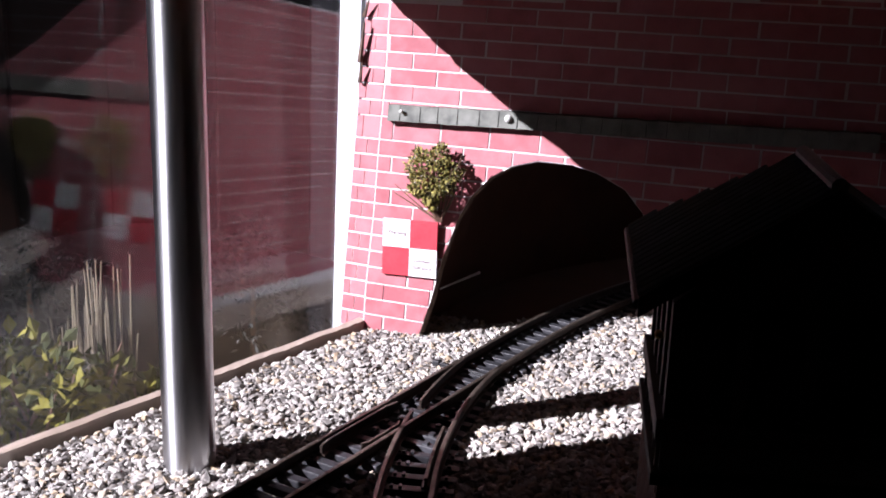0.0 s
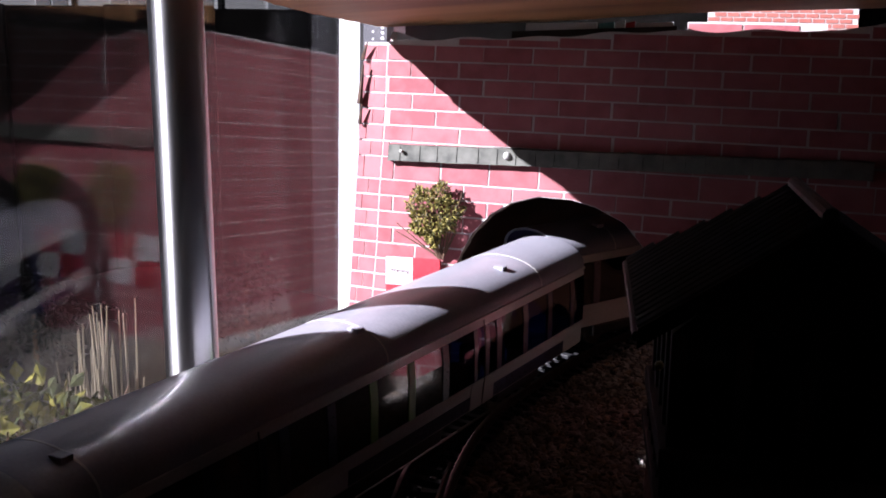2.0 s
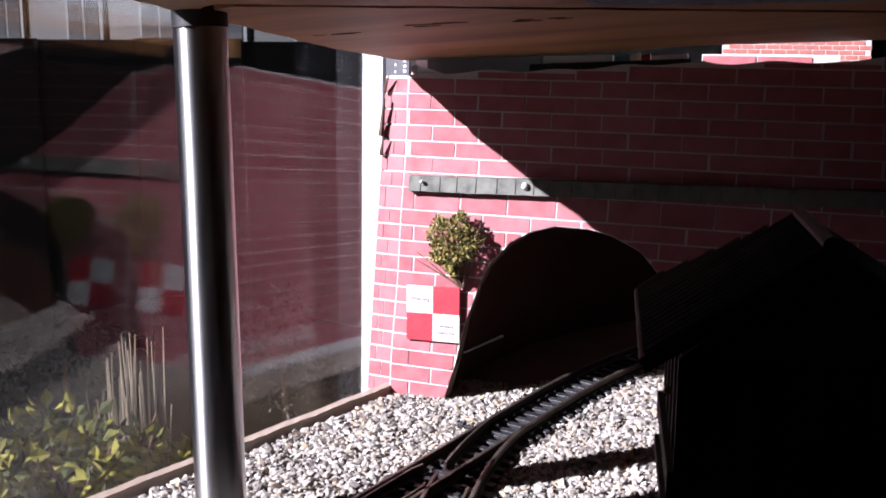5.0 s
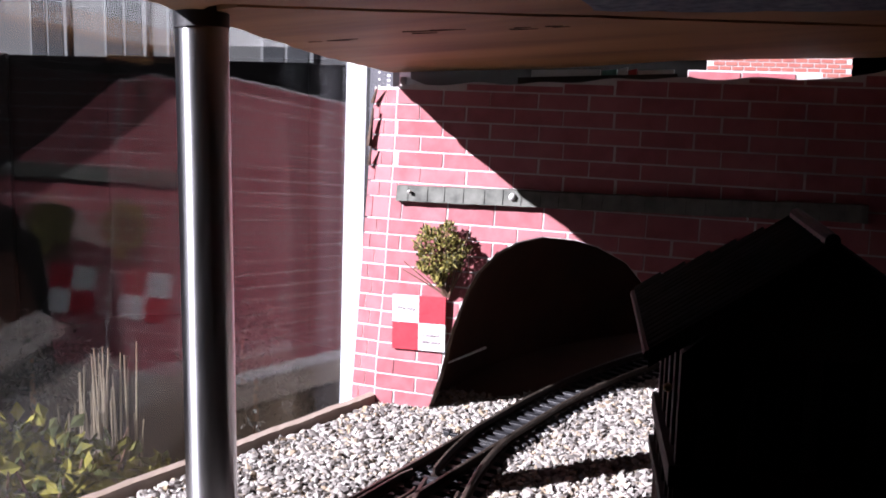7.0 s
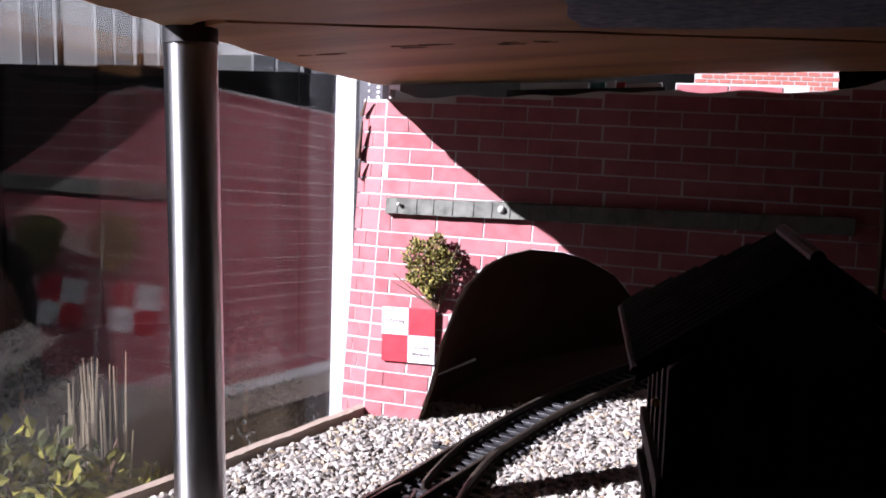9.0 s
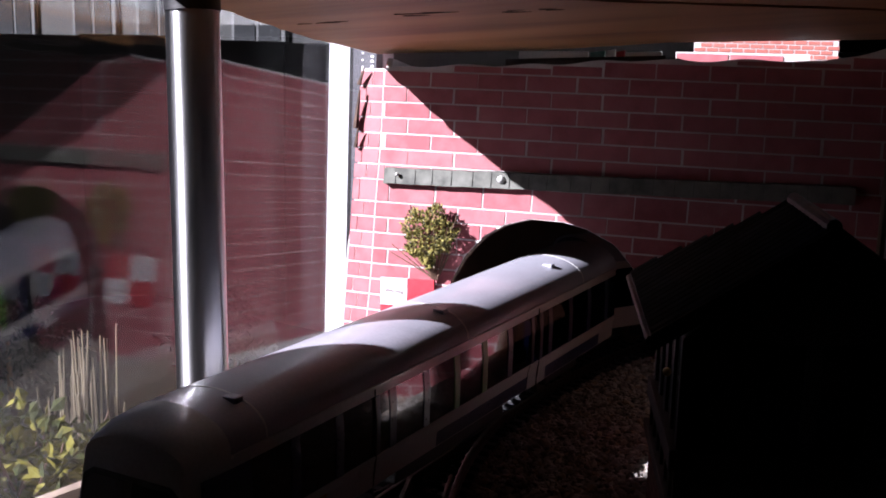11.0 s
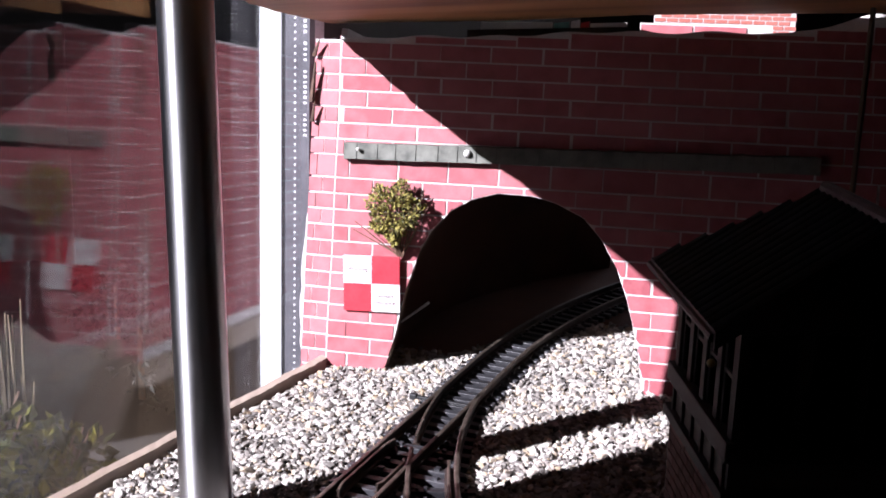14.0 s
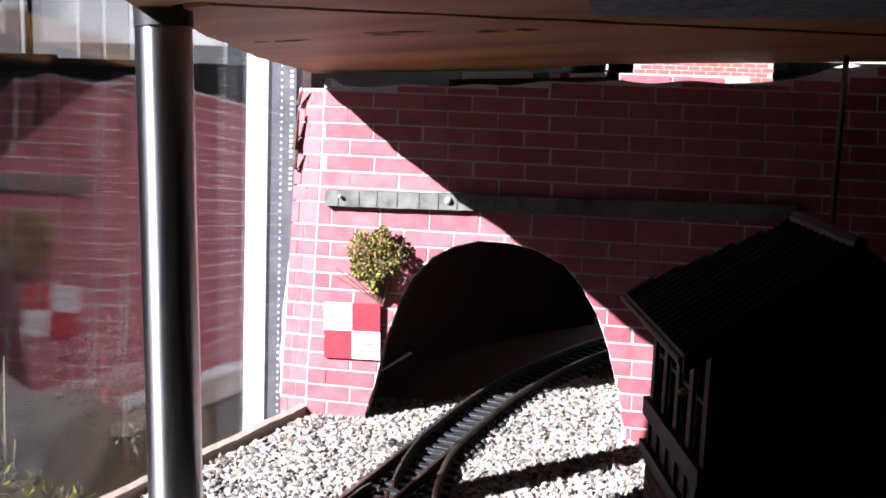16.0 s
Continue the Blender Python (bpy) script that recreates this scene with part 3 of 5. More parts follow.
def build_track():
    tr = thing("railway_track", "dark model railway track with points and black sleepers", "railway track")
    mats = [M["rail"], M["railhead"]]
    h = GAUGE / 2
    near = [s * 0.02 for s in range(-14, 24)]
    far = [s * 0.03 for s in range(15, 203)]
    for side in (-h, h):
        for rng_s in (near, far):
            pts = []
            for s in rng_s:
                p, d = loop(s)
                pts.append(p + Vector((-d.y, d.x, 0)) * side)
            part("rail", rail_mesh(pts), mats, tr)
    ys = [0.405 - 0.010 * i for i in range(22)]
    mid = [Vector((diverge_x(y), y, 0)) for y in ys]
    outer, inner = [], []
    for i, p in enumerate(mid):
        d = (mid[min(i + 1, len(mid) - 1)] - mid[max(i - 1, 0)]).normalized()
        sd = Vector((-d.y, d.x, 0))
        outer.append(p + sd * h)
        inner.append(p - sd * h)
    part("rail", rail_mesh(outer, 0.0009), mats, tr, "curved rail of the points")
    part("rail", rail_mesh([p + Vector((0.0006, 0, 0)) for p in inner[:6]], 0.0006), mats, tr, "slender moving blade of the points")
    part("rail", rail_mesh(inner[6:], 0.0009), mats, tr, "curved rail of the points")
    # check rails and wing rails
    for a, b, off in ((0.055, 0.105, -h + 0.0026), (0.070, 0.095, h - 0.0026)):
        part("check_rail", rail_mesh([loop(a + (b - a) * k / 8)[0] + SIDE * (off + (0.0012 if k in (0, 8) else 0) * (1 if off < 0 else -1)) for k in range(9)], 0.0006), mats, tr)
    part("check_rail", rail_mesh([p - Vector((0.0028, 0.001, 0)) for p in outer[7:12]], 0.0006), mats, tr)
    # tie bar of the points
    p, d = loop(0.0)
    m = Matrix.Translation(p) @ Matrix.Rotation(math.atan2(SIDE.y, SIDE.x), 4, "Z")
    part("tie_bar", boxed((-0.020, -0.0009, 0.0012), (0.016, 0.0009, 0.0028), m, 0.0003), M["black"], tr, "black tie bar of the points")
    part("tie_bar_end", boxed((-0.022, -0.0014, 0.0008), (-0.0185, 0.0014, 0.0036), m, 0.0005), M["black"], tr)
    # sleepers near by are parts, with two chairs each
    bm = boxed((-0.0158, -0.0019, -0.001), (0.0158, 0.0019, 0.0018), bevel=0.0004)
    for x in (-h, h):
        for dx in (-0.0019, 0.0019):
            box(bm, (x + dx - 0.0007, -0.001, 0.0018), (x + dx + 0.0007, 0.001, 0.0028))
    me = mesh_of("sleeper", bm, M["sleeper"])
    rng = random.Random(8)
    k = -0.27
    while k < 0.40:
        p, d = loop(k)
        wide = 0.0
        if 0.0 < k < 0.075:
            wide = 0.10 * k + 1.9 * k * k
        ob = new("sleeper", me)
        ob.parent = tr
        ob.matrix_basis = Matrix.Translation(p + SIDE * wide * 0.5) @ Matrix.Rotation(math.atan2(-d.x, d.y) + rng.gauss(0, 0.012), 4, "Z") @ Matrix.Diagonal((1 + wide / 0.032, 1, 1, 1))
        k += 0.0082
    i = 0
    y = 0.322
    while y > 0.19:
        p = Vector((diverge_x(y), y, 0))
        q = Vector((diverge_x(y - 0.004), y - 0.004, 0))
        d = (q - p).normalized()
        ob = new("sleeper", me)
        ob.parent = tr
        ob.matrix_basis = Matrix.Translation(p + Vector((0.004, 0, -0.0006))) @ Matrix.Rotation(math.atan2(-d.x, d.y), 4, "Z") @ Matrix.Diagonal((0.82, 1, 1, 1))
        y -= 0.0078
    bm = bmesh.new()
    v, f = [], []
    s = 0.41
    while s < 6.02:
        p, d = loop(s)
        sd = Vector((-d.y, d.x, 0))
        i0 = len(v)
        for z in (-0.006, 0.0018):
            v += [p + sd * a * 0.0158 + d * b * 0.0019 + Vector((0, 0, z)) for a, b in ((-1, -1), (1, -1), (1, 1), (-1, 1))]
        f += [(i0 + 4, i0 + 5, i0 + 6, i0 + 7), (i0, i0 + 1, i0 + 5, i0 + 4), (i0 + 1, i0 + 2, i0 + 6, i0 + 5), (i0 + 2, i0 + 3, i0 + 7, i0 + 6), (i0 + 3, i0, i0 + 4, i0 + 7)]
        s += 0.0082
    bm.free()
    tagged(from_lists("sleepers", v, f, M["sleeper"], tr), kind="stuff")


# ---- brick wall with the tunnel mouth ----
ARCH = [(0.0290, -0.012), (0.0300, -0.0010), (0.0345, 0.0170), (0.0382, 0.0390), (0.0440, 0.0585), (0.0495, 0.0692), (0.0580, 0.0788), (0.0680, 0.0853), (0.0806, 0.0890), (0.0965, 0.0888), (0.1078, 0.0862), (0.1215, 0.0800), (0.1303, 0.0706), (0.1380, 0.0583), (0.1442, 0.0425), (0.1501, 0.0225), (0.1532, 0.004), (0.1540, -0.012)]
WALL_S0, WALL_S1, WALL_TOP = 0.0, 0.46, 0.1585
ROW, LONG = 0.00776, 0.0244


def arch_top(s):
    """Height of the opening at s, or nothing beside it."""
    if s <= ARCH[0][0] or s >= ARCH[-1][0]:
        return None
    for (a, ha), (b, hb) in zip(ARCH, ARCH[1:]):
        if a <= s <= b:
            return ha + (hb - ha) * (s - a) / max(b - a, 1e-9)
    return None


def wall_top(s):
    return WALL_TOP + 0.062 * min(max(s, 0), 0.13) + 0.026 * max(s - 0.13, 0) + min(0.25 * max(s - 0.207, 0), 0.009) + 0.0006 * math.sin(s * 61) * math.sin(s * 23) + 0.0006 * math.sin(s * 190)


def ripple(s, h):
    """The slight bulge and creases of the pasted paper."""
    return 0.0011 * math.sin(s * 37 + h * 19) * math.cos(h * 31) + 0.0007 * math.sin(h * 88 + s * 12)


def build_wall():
    w = thing("wall_brick", "red brick patterned paper wall with arched tunnel mouth", "wall", kind="structure")
    # the card, in upright strips, front and back
    xs = sorted(set([WALL_S0, WALL_S1] + [a for a, _ in ARCH] + [WALL_S0 + 0.0045 * i for i in range(1, 102)]))
    xs = [x for x in xs if x <= WALL_S1]
    bm = bmesh.new()
    for a, b in zip(xs, xs[1:]):
        mid = (a + b) / 2
        lowa, lowb = arch_top(a + 1e-6), arch_top(b - 1e-6)
        lo_a = -0.012 if lowa is None else lowa
        lo_b = -0.012 if lowb is None else lowb
        if arch_top(mid) is None:
            lo_a = lo_b = -0.012
        n = 14
        fr, bk = [], []
        for i in range(n + 1):
            ha, hb = lo_a + (wall_top(a) - lo_a) * i / n, lo_b + (wall_top(b) - lo_b) * i / n
            fr.append((bm.verts.new(wall(a, ha, ripple(a, ha))), bm.verts.new(wall(b, hb, ripple(b, hb)))))
            bk.append((bm.verts.new(wall(a, ha, -0.0055)), bm.verts.new(wall(b, hb, -0.0055))))
        for i in range(n):
            bm.faces.new((fr[i][0], fr[i][1], fr[i + 1][1], fr[i + 1][0]))
            f = bm.faces.new((bk[i][1], bk[i][0], bk[i + 1][0], bk[i + 1][1]))
            f.material_index = 1
        f = bm.faces.new((fr[n][0], fr[n][1], bk[n][1], bk[n][0]))
        f.material_index = 1
        f = bm.faces.new((fr[0][1], fr[0][0], bk[0][0], bk[0][1]))
        f.material_index = 1
        if a == xs[0]:
            for i in range(n):
                bm.faces.new((bk[i][0], fr[i][0], fr[i + 1][0], bk[i + 1][0]))
    bmesh.ops.remove_doubles(bm, verts=bm.verts, dist=1e-6)
    part("card", bm, [M["mortar"], M["card_edge"]], w, "white mortar ground of the brick paper")
    # narrow return of paper beside the panel
    bm = bmesh.new()
    rows = 24
    prev = None
    rng = random.Random(3)
    for i in range(rows + 1):
        h = -0.004 + (WALL_TOP + 0.004) * i / rows
        edge = -0.0135 - 0.0022 * math.sin(h * 40) + rng.gauss(0, 0.0004)
        cur = [bm.verts.new(wall(s, h, d)) for s, d in ((0.0, -0.0015), (-0.006, -0.0022), (edge, -0.0034), (edge - 0.0004, -0.006), (0.0, -0.0055))]
        if prev:
            for k in range(4):
                f = bm.faces.new((prev[k], prev[k + 1], cur[k + 1], cur[k]))
                f.material_index = 1 if k >= 2 else 0
        prev = cur
    bmesh.ops.recalc_face_normals(bm, faces=bm.faces)
    part("side_return", bm, [M["mortar"], M["card_edge"]], w, "narrow curled strip of brick paper")
    # torn flaps at the top corner
    bm = bmesh.new()
    for (s, h), (s2, h2), wd in (((-0.0135, 0.150), (-0.0105, 0.158), 0.0012), ((-0.0135, 0.128), (-0.0120, 0.147), 0.0016), ((-0.013, 0.1185), (-0.0115, 0.128), 0.0012)):
        a, b = wall(s, h, -0.001), wall(s2, h2, 0.001)
        tube(bm, a, b, wd, wd * 0.3, 5)
    part("torn_edge", bm, M["knot"], w, "dark torn paper edge")
    return w


def clip_brick(s0, s1, h0, h1, depth):
    """A brick's face and sides, cut where the tunnel mouth takes a bite."""
    bm = bmesh.new()
    n = max(2, int((s1 - s0) / 0.0018))
    cols = []
    for i in range(n + 1):
        s = s0 + (s1 - s0) * i / n
        t = arch_top(s)
        lo = h0 if t is None else max(h0, t + 0.0004)
        cols.append((s, lo))
    made = False
    for (a, la), (b, lb) in zip(cols, cols[1:]):
        if h1 - la < 0.0002 or h1 - lb < 0.0002:
            continue
        made = True
        q = []
        for s, h in ((a, la), (b, lb), (b, h1), (a, h1)):
            q.append((bm.verts.new(wall(s, h, ripple(s, h) + depth)), bm.verts.new(wall(s, h, ripple(s, h) - 0.0003))))
        bm.faces.new([x[0] for x in q])
        for k in range(4):
            bm.faces.new((q[k][1], q[(k + 1) % 4][1], q[(k + 1) % 4][0], q[k][0]))
    if not made:
        bm.free()
        return None
    bmesh.ops.remove_doubles(bm, verts=bm.verts, dist=1e-6)
    return bm


def build_bricks(w):
    rng = random.Random(21)
    gap = 0.00042
    made = 0
    rest = bmesh.new()
    for r in range(-1, 23):
        upper = r > 12
        h0 = 0.1032 + (r - 13) * ROW if upper else -0.0009 + r * ROW
        h1 = 0.1034 if r == 12 else h0 + ROW
        first = 0.0037 - 0.07 * (h0 - 0.1032) if upper else 0.0070 + 0.035 * (0.0955 - h0)
        for c in range(-1, 20):
            s0 = first - LONG + c * LONG + (LONG / 2 if r % 2 == (0 if upper else 1) else 0) + rng.gauss(0, 0.0002)
            s1 = s0 + LONG
            a, b = max(s0 + gap, 0.0006), min(s1 - gap, WALL_S1)
            if b - a < 0.002:
                continue
            top = min(h1 - gap, wall_top(a) - 0.0006, wall_top(b) - 0.0006)
            if top - h0 < 0.002:
                continue
            bm = clip_brick(a, b, h0 + gap, top, 0.00028 + 0.0001 * rng.random())
            if bm is None:
                continue
            if made < 298 and s0 < 0.36:
                part("brick", bm, M["brick"], w)
                made += 1
            else:
                me = mesh_of("tmp", bm, M["brick"])
                rest.from_mesh(me)
                bpy.data.meshes.remove(me)
        # narrow bricks of the return
        cut = -0.0066 if r % 2 else -0.0098
        for a, b in ((-0.0136, cut - gap / 2), (cut + gap / 2, -0.0004)):
            if h0 > WALL_TOP - 0.003 or b - a < 0.0012:
                continue
            d = lambda s: -0.0014 + s * 0.14
            bm = prism(bmesh.new(), [(a, h0 + gap), (b, h0 + gap), (b, min(h1, WALL_TOP) - gap), (a, min(h1, WALL_TOP) - gap)], -0.0004, 0.0003, lambda u, v, q: wall(u, v, d(u) + q))
            if made < 300:
                part("brick", bm, M["brick"], w)
            else:
                me = mesh_of("tmp", bm, M["brick"])
                rest.from_mesh(me)
                bpy.data.meshes.remove(me)
    tagged(part("bricks", rest, M["brick"], w), kind="stuff")


SIDE_A = Vector((-0.3170, 0.4215, -0.003))
SIDE_T = Vector((-0.352, 0.936, -0.135))


def side(u, h, d=0.0):
    """A point on the paper wall that turns back towards the window."""
    return SIDE_A + SIDE_T * u + Vector((0.003, 0.195, 1.0)) * h + Vector((-0.936, -0.352, 0)) * d


def build_side_wall():
    w = thing("wall_side", "red brick patterned paper wall facing the window", "wall", kind="structure")
    ln = 0.245
    part("card", prism(bmesh.new(), [(0, -0.006), (ln, -0.006), (ln, 0.164), (0, 0.164)], -0.003, 0.0, side), M["mortar"], w, "white mortar ground of the brick paper")
    rng = random.Random(33)
    g = 0.00042
    far = bmesh.new()
    for r in range(0, 21):
        h0 = r * ROW
        for c in range(-1, 10):
            a, b = max(c * LONG + (LONG / 2 if r % 2 else 0) + g, 0.0006), min((c + 1) * LONG + (LONG / 2 if r % 2 else 0) - g, ln)
            if b - a > 0.002:
                near = c < 13
                bm = prism(bmesh.new() if near else far, [(a, h0 + g), (b, h0 + g), (b, h0 + ROW - g), (a, h0 + ROW - g)], -0.0002, 0.0003 + 0.0001 * rng.random(), side)
                if near:
                    part("brick", bm, M["brick"], w)
    tagged(part("bricks", far, M["brick"], w), kind="stuff")
    part("edge_strip", prism(bmesh.new(), [(0, -0.0190), (ln, -0.0190), (ln, -0.0066), (0, -0.0066)], -0.006, 0.0030, side), M["lath"], w, "pale softwood edge strip")
    part("edge_board", prism(bmesh.new(), [(0, -0.085), (ln, -0.085), (ln, -0.0215), (0, -0.0215)], -0.006, 0.0015, side), M["fascia"], w, "brown stained plywood edge")


def build_tunnel():
    t = thing("tunnel", "dark brown card tunnel lining behind the arch", "tunnel", kind="structure")
    bm = bmesh.new()
    prev = None
    for k in range(9):
        y = 0.0052 + k * 0.03
        bend = WALL_U * (0.9 * max(0, y - 0.05) ** 2 * 3)
        cur = [bm.verts.new(wall(s + (0.004 if s > 0.09 else -0.004), h + 0.003, 0) - WALL_N.cross(Vector((0, 0, 1))).cross(Vector((0, 0, 1))) * 0 + Vector((-WALL_N.x, -WALL_N.y, 0)).normalized() * y + bend) for s, h in ARCH]
        if prev:
            for i in range(len(cur) - 1):
                bm.faces.new((prev[i], prev[i + 1], cur[i + 1], cur[i]))
        prev = cur
    bmesh.ops.solidify(bm, geom=bm.faces[:], thickness=0.002)
    part("lining", bm, M["tunnel"], t, smooth=True)
    away = Vector((-WALL_N.x, -WALL_N.y, 0)).normalized()
    # dark sheet paints the tunnel floor's shade in place of gravel
    part("tunnel_floor", prism(bmesh.new(), [(0.0, 0.032), (0.40, 0.032), (0.40, 0.26), (0.0, 0.26)], -0.0058, -0.0035, lambda u, v, q: WALL_0 + WALL_U * u + away * v + Vector((0, 0, q))), M["tunnel"], t, "dark brown sheet standing in for the shade on the tunnel floor")
    part("edge_strip", tube(bmesh.new(), wall(0.0350, 0.0225, -0.010), wall(0.0385, 0.0262, -0.060), 0.0005, 0.0009, 6), M["white_card"], t, "pale paper strip inside the tunnel")


def build_wall_details():
    # grey strip with studs
    lg = thing("wall_strip", "weathered grey-green strip with pale studs on brick wall", "strip")
    rng = random.Random(9)
    bm = bmesh.new()
    prev = None
    n = 64
    for i in range(n + 1):
        s = 0.0050 + 0.220 * i / n
        j = [rng.gauss(0, 0.00012) + 0.0012 + 0.022 * s for _ in range(2)]
        cur = [bm.verts.new(wall(s, h, d + ripple(s, h))) for h, d in ((0.1000 + j[0], 0.0), (0.1000 + j[0], 0.0042), (0.1075 + j[1], 0.0044), (0.1082 + j[1], 0.0))]
        if prev:
            for k in range(4):
                bm.faces.new((prev[k], prev[(k + 1) % 4], cur[(k + 1) % 4], cur[k]))
        else:
            bm.faces.new(cur)
        prev = cur
    bm.faces.new(prev[::-1])
    bmesh.ops.recalc_face_normals(bm, faces=bm.faces)
    part("bar", bm, M["ledge"], lg)
    for k in range(22):
        s = 0.0115 + k * 0.0097 + rng.gauss(0, 0.0008)
        g = 0.0012 + 0.022 * s
        part("groove", prism(bmesh.new(), [(s, 0.1003 + g), (s + 0.00016, 0.1003 + g), (s + 0.00016, 0.1076 + g), (s, 0.1076 + g)], 0.0035, 0.0046, lambda u, v, q: wall(u, v, q + ripple(u, v))), M["groove"], lg)
    for s, h, r in ((0.0655, 0.1070, 0.0019), (0.0125, 0.1062, 0.0010)):
        bm = bmesh.new()
        bmesh.ops.create_uvsphere(bm, u_segments=12, v_segments=8, radius=r, matrix=Matrix.Translation(wall(s, h, 0.0052)))
        part("stud", bm, M["stud"], lg, "pale round stud", smooth=True)
    # sign
    sg = thing("warning_sign", "red and white chequered warning sign with printed words", "sign")
    s0, s1, h0, h1 = 0.0080, 0.0358, 0.0284, 0.0552
    sm, hm = (s0 + s1) / 2, (h0 + h1) / 2
    for name, a, b, c, d, mat in (("white_square", s0, sm, hm, h1, "white_card"), ("red_square", sm, s1, hm, h1, "red_card"), ("red_square", s0, sm, h0, hm, "red_card"), ("white_square", sm, s1, h0, hm, "white_card")):
        part(name, prism(bmesh.new(), [(a, c), (b, c), (b, d), (a, d)], 0.0012, 0.0030, lambda u, v, q: wall(u - 0.06 * (v - 0.042), v + 0.03 * (u - 0.022), q)), M[mat], sg)
    rot = Matrix((WALL_U, WALL_V, WALL_N)).transposed().to_4x4()
    for words, s, h in (("Warning", (s0 + sm) / 2, (hm + h1) / 2), ("Limited", (sm + s1) / 2, h0 + 0.0078), ("clearance", (sm + s1) / 2, h0 + 0.0046)):
        cu = bpy.data.curves.new("text", "FONT")
        cu.body, cu.size, cu.align_x, cu.align_y, cu.extrude = words, 0.0028, "CENTER", "CENTER", 0.00005
        tmp = new("text", cu)
        dg = bpy.context.evaluated_depsgraph_get()
        me = bpy.data.meshes.new_from_object(tmp.evaluated_get(dg))
        bpy.data.objects.remove(tmp)
        me.materials.clear()
        me.materials.append(M["ink"])
        ob = new("lettering", me)
        ob.parent = sg
        ob.matrix_basis = Matrix.Translation(wall(s, h, 0.0031)) @ rot
        ob["label"] = "small dark red printed words"
    # wall plant
    pl = thing("wall_plant", "bushy dried green moss plant fixed to the wall", "plant")
    c = wall(0.0322, 0.0775, 0.009)
    v, f = [], []
    rng = random.Random(14)
    for i in range(2600):
        a, rr = rng.uniform(0, 6.283), rng.random() ** 0.45
        hh = math.sin(a) * rr
        wd = 0.0122 * (1 + 0.12 * math.sin(3 * a + 1) + 0.1 * math.sin(7 * a)) * (0.72 if hh < -0.55 else 1)
        p = c + WALL_U * math.cos(a) * rr * wd + WALL_V * (hh * 0.0138 * (1 + 0.15 * math.sin(5 * a + 2))) + WALL_N * rng.uniform(-0.008, 0.009) * (1 - 0.7 * rr * rr)
        out = (p - c).normalized()
        d = (out + Vector((rng.gauss(0, 0.8), rng.gauss(0, 0.8), rng.gauss(0, 0.8) + 0.2))).normalized()
        b = Matrix.Rotation(rng.uniform(0, 6.28), 3, d) @ d.orthogonal().normalized()
        n = d.cross(b)
        k = rng.uniform(0.0009, 0.0027)
        i0 = len(v)
        v += [p, p + d * k * 0.5 + b * k * 0.26, p + d * k, p + d * k * 0.5 - b * k * 0.26, p + d * k * 0.5 + n * k * 0.2]
        f += [(i0, i0 + 1, i0 + 4), (i0 + 1, i0 + 2, i0 + 4), (i0 + 2, i0 + 3, i0 + 4), (i0 + 3, i0, i0 + 4)]
    from_lists("leaves", v, f, M["foliage"], pl)
    bm = bmesh.new()
    root = wall(0.0355, 0.056, 0.002)
    for k in range(26):
        q = c + WALL_U * rng.gauss(0, 0.008) + WALL_V * rng.gauss(0.003, 0.008) + WALL_N * rng.gauss(0, 0.003)
        tube(bm, root + WALL_U * rng.gauss(0, 0.0006), q, 0.00045, 0.0002, 5)
    part("twig", bm, M["twig"], pl)


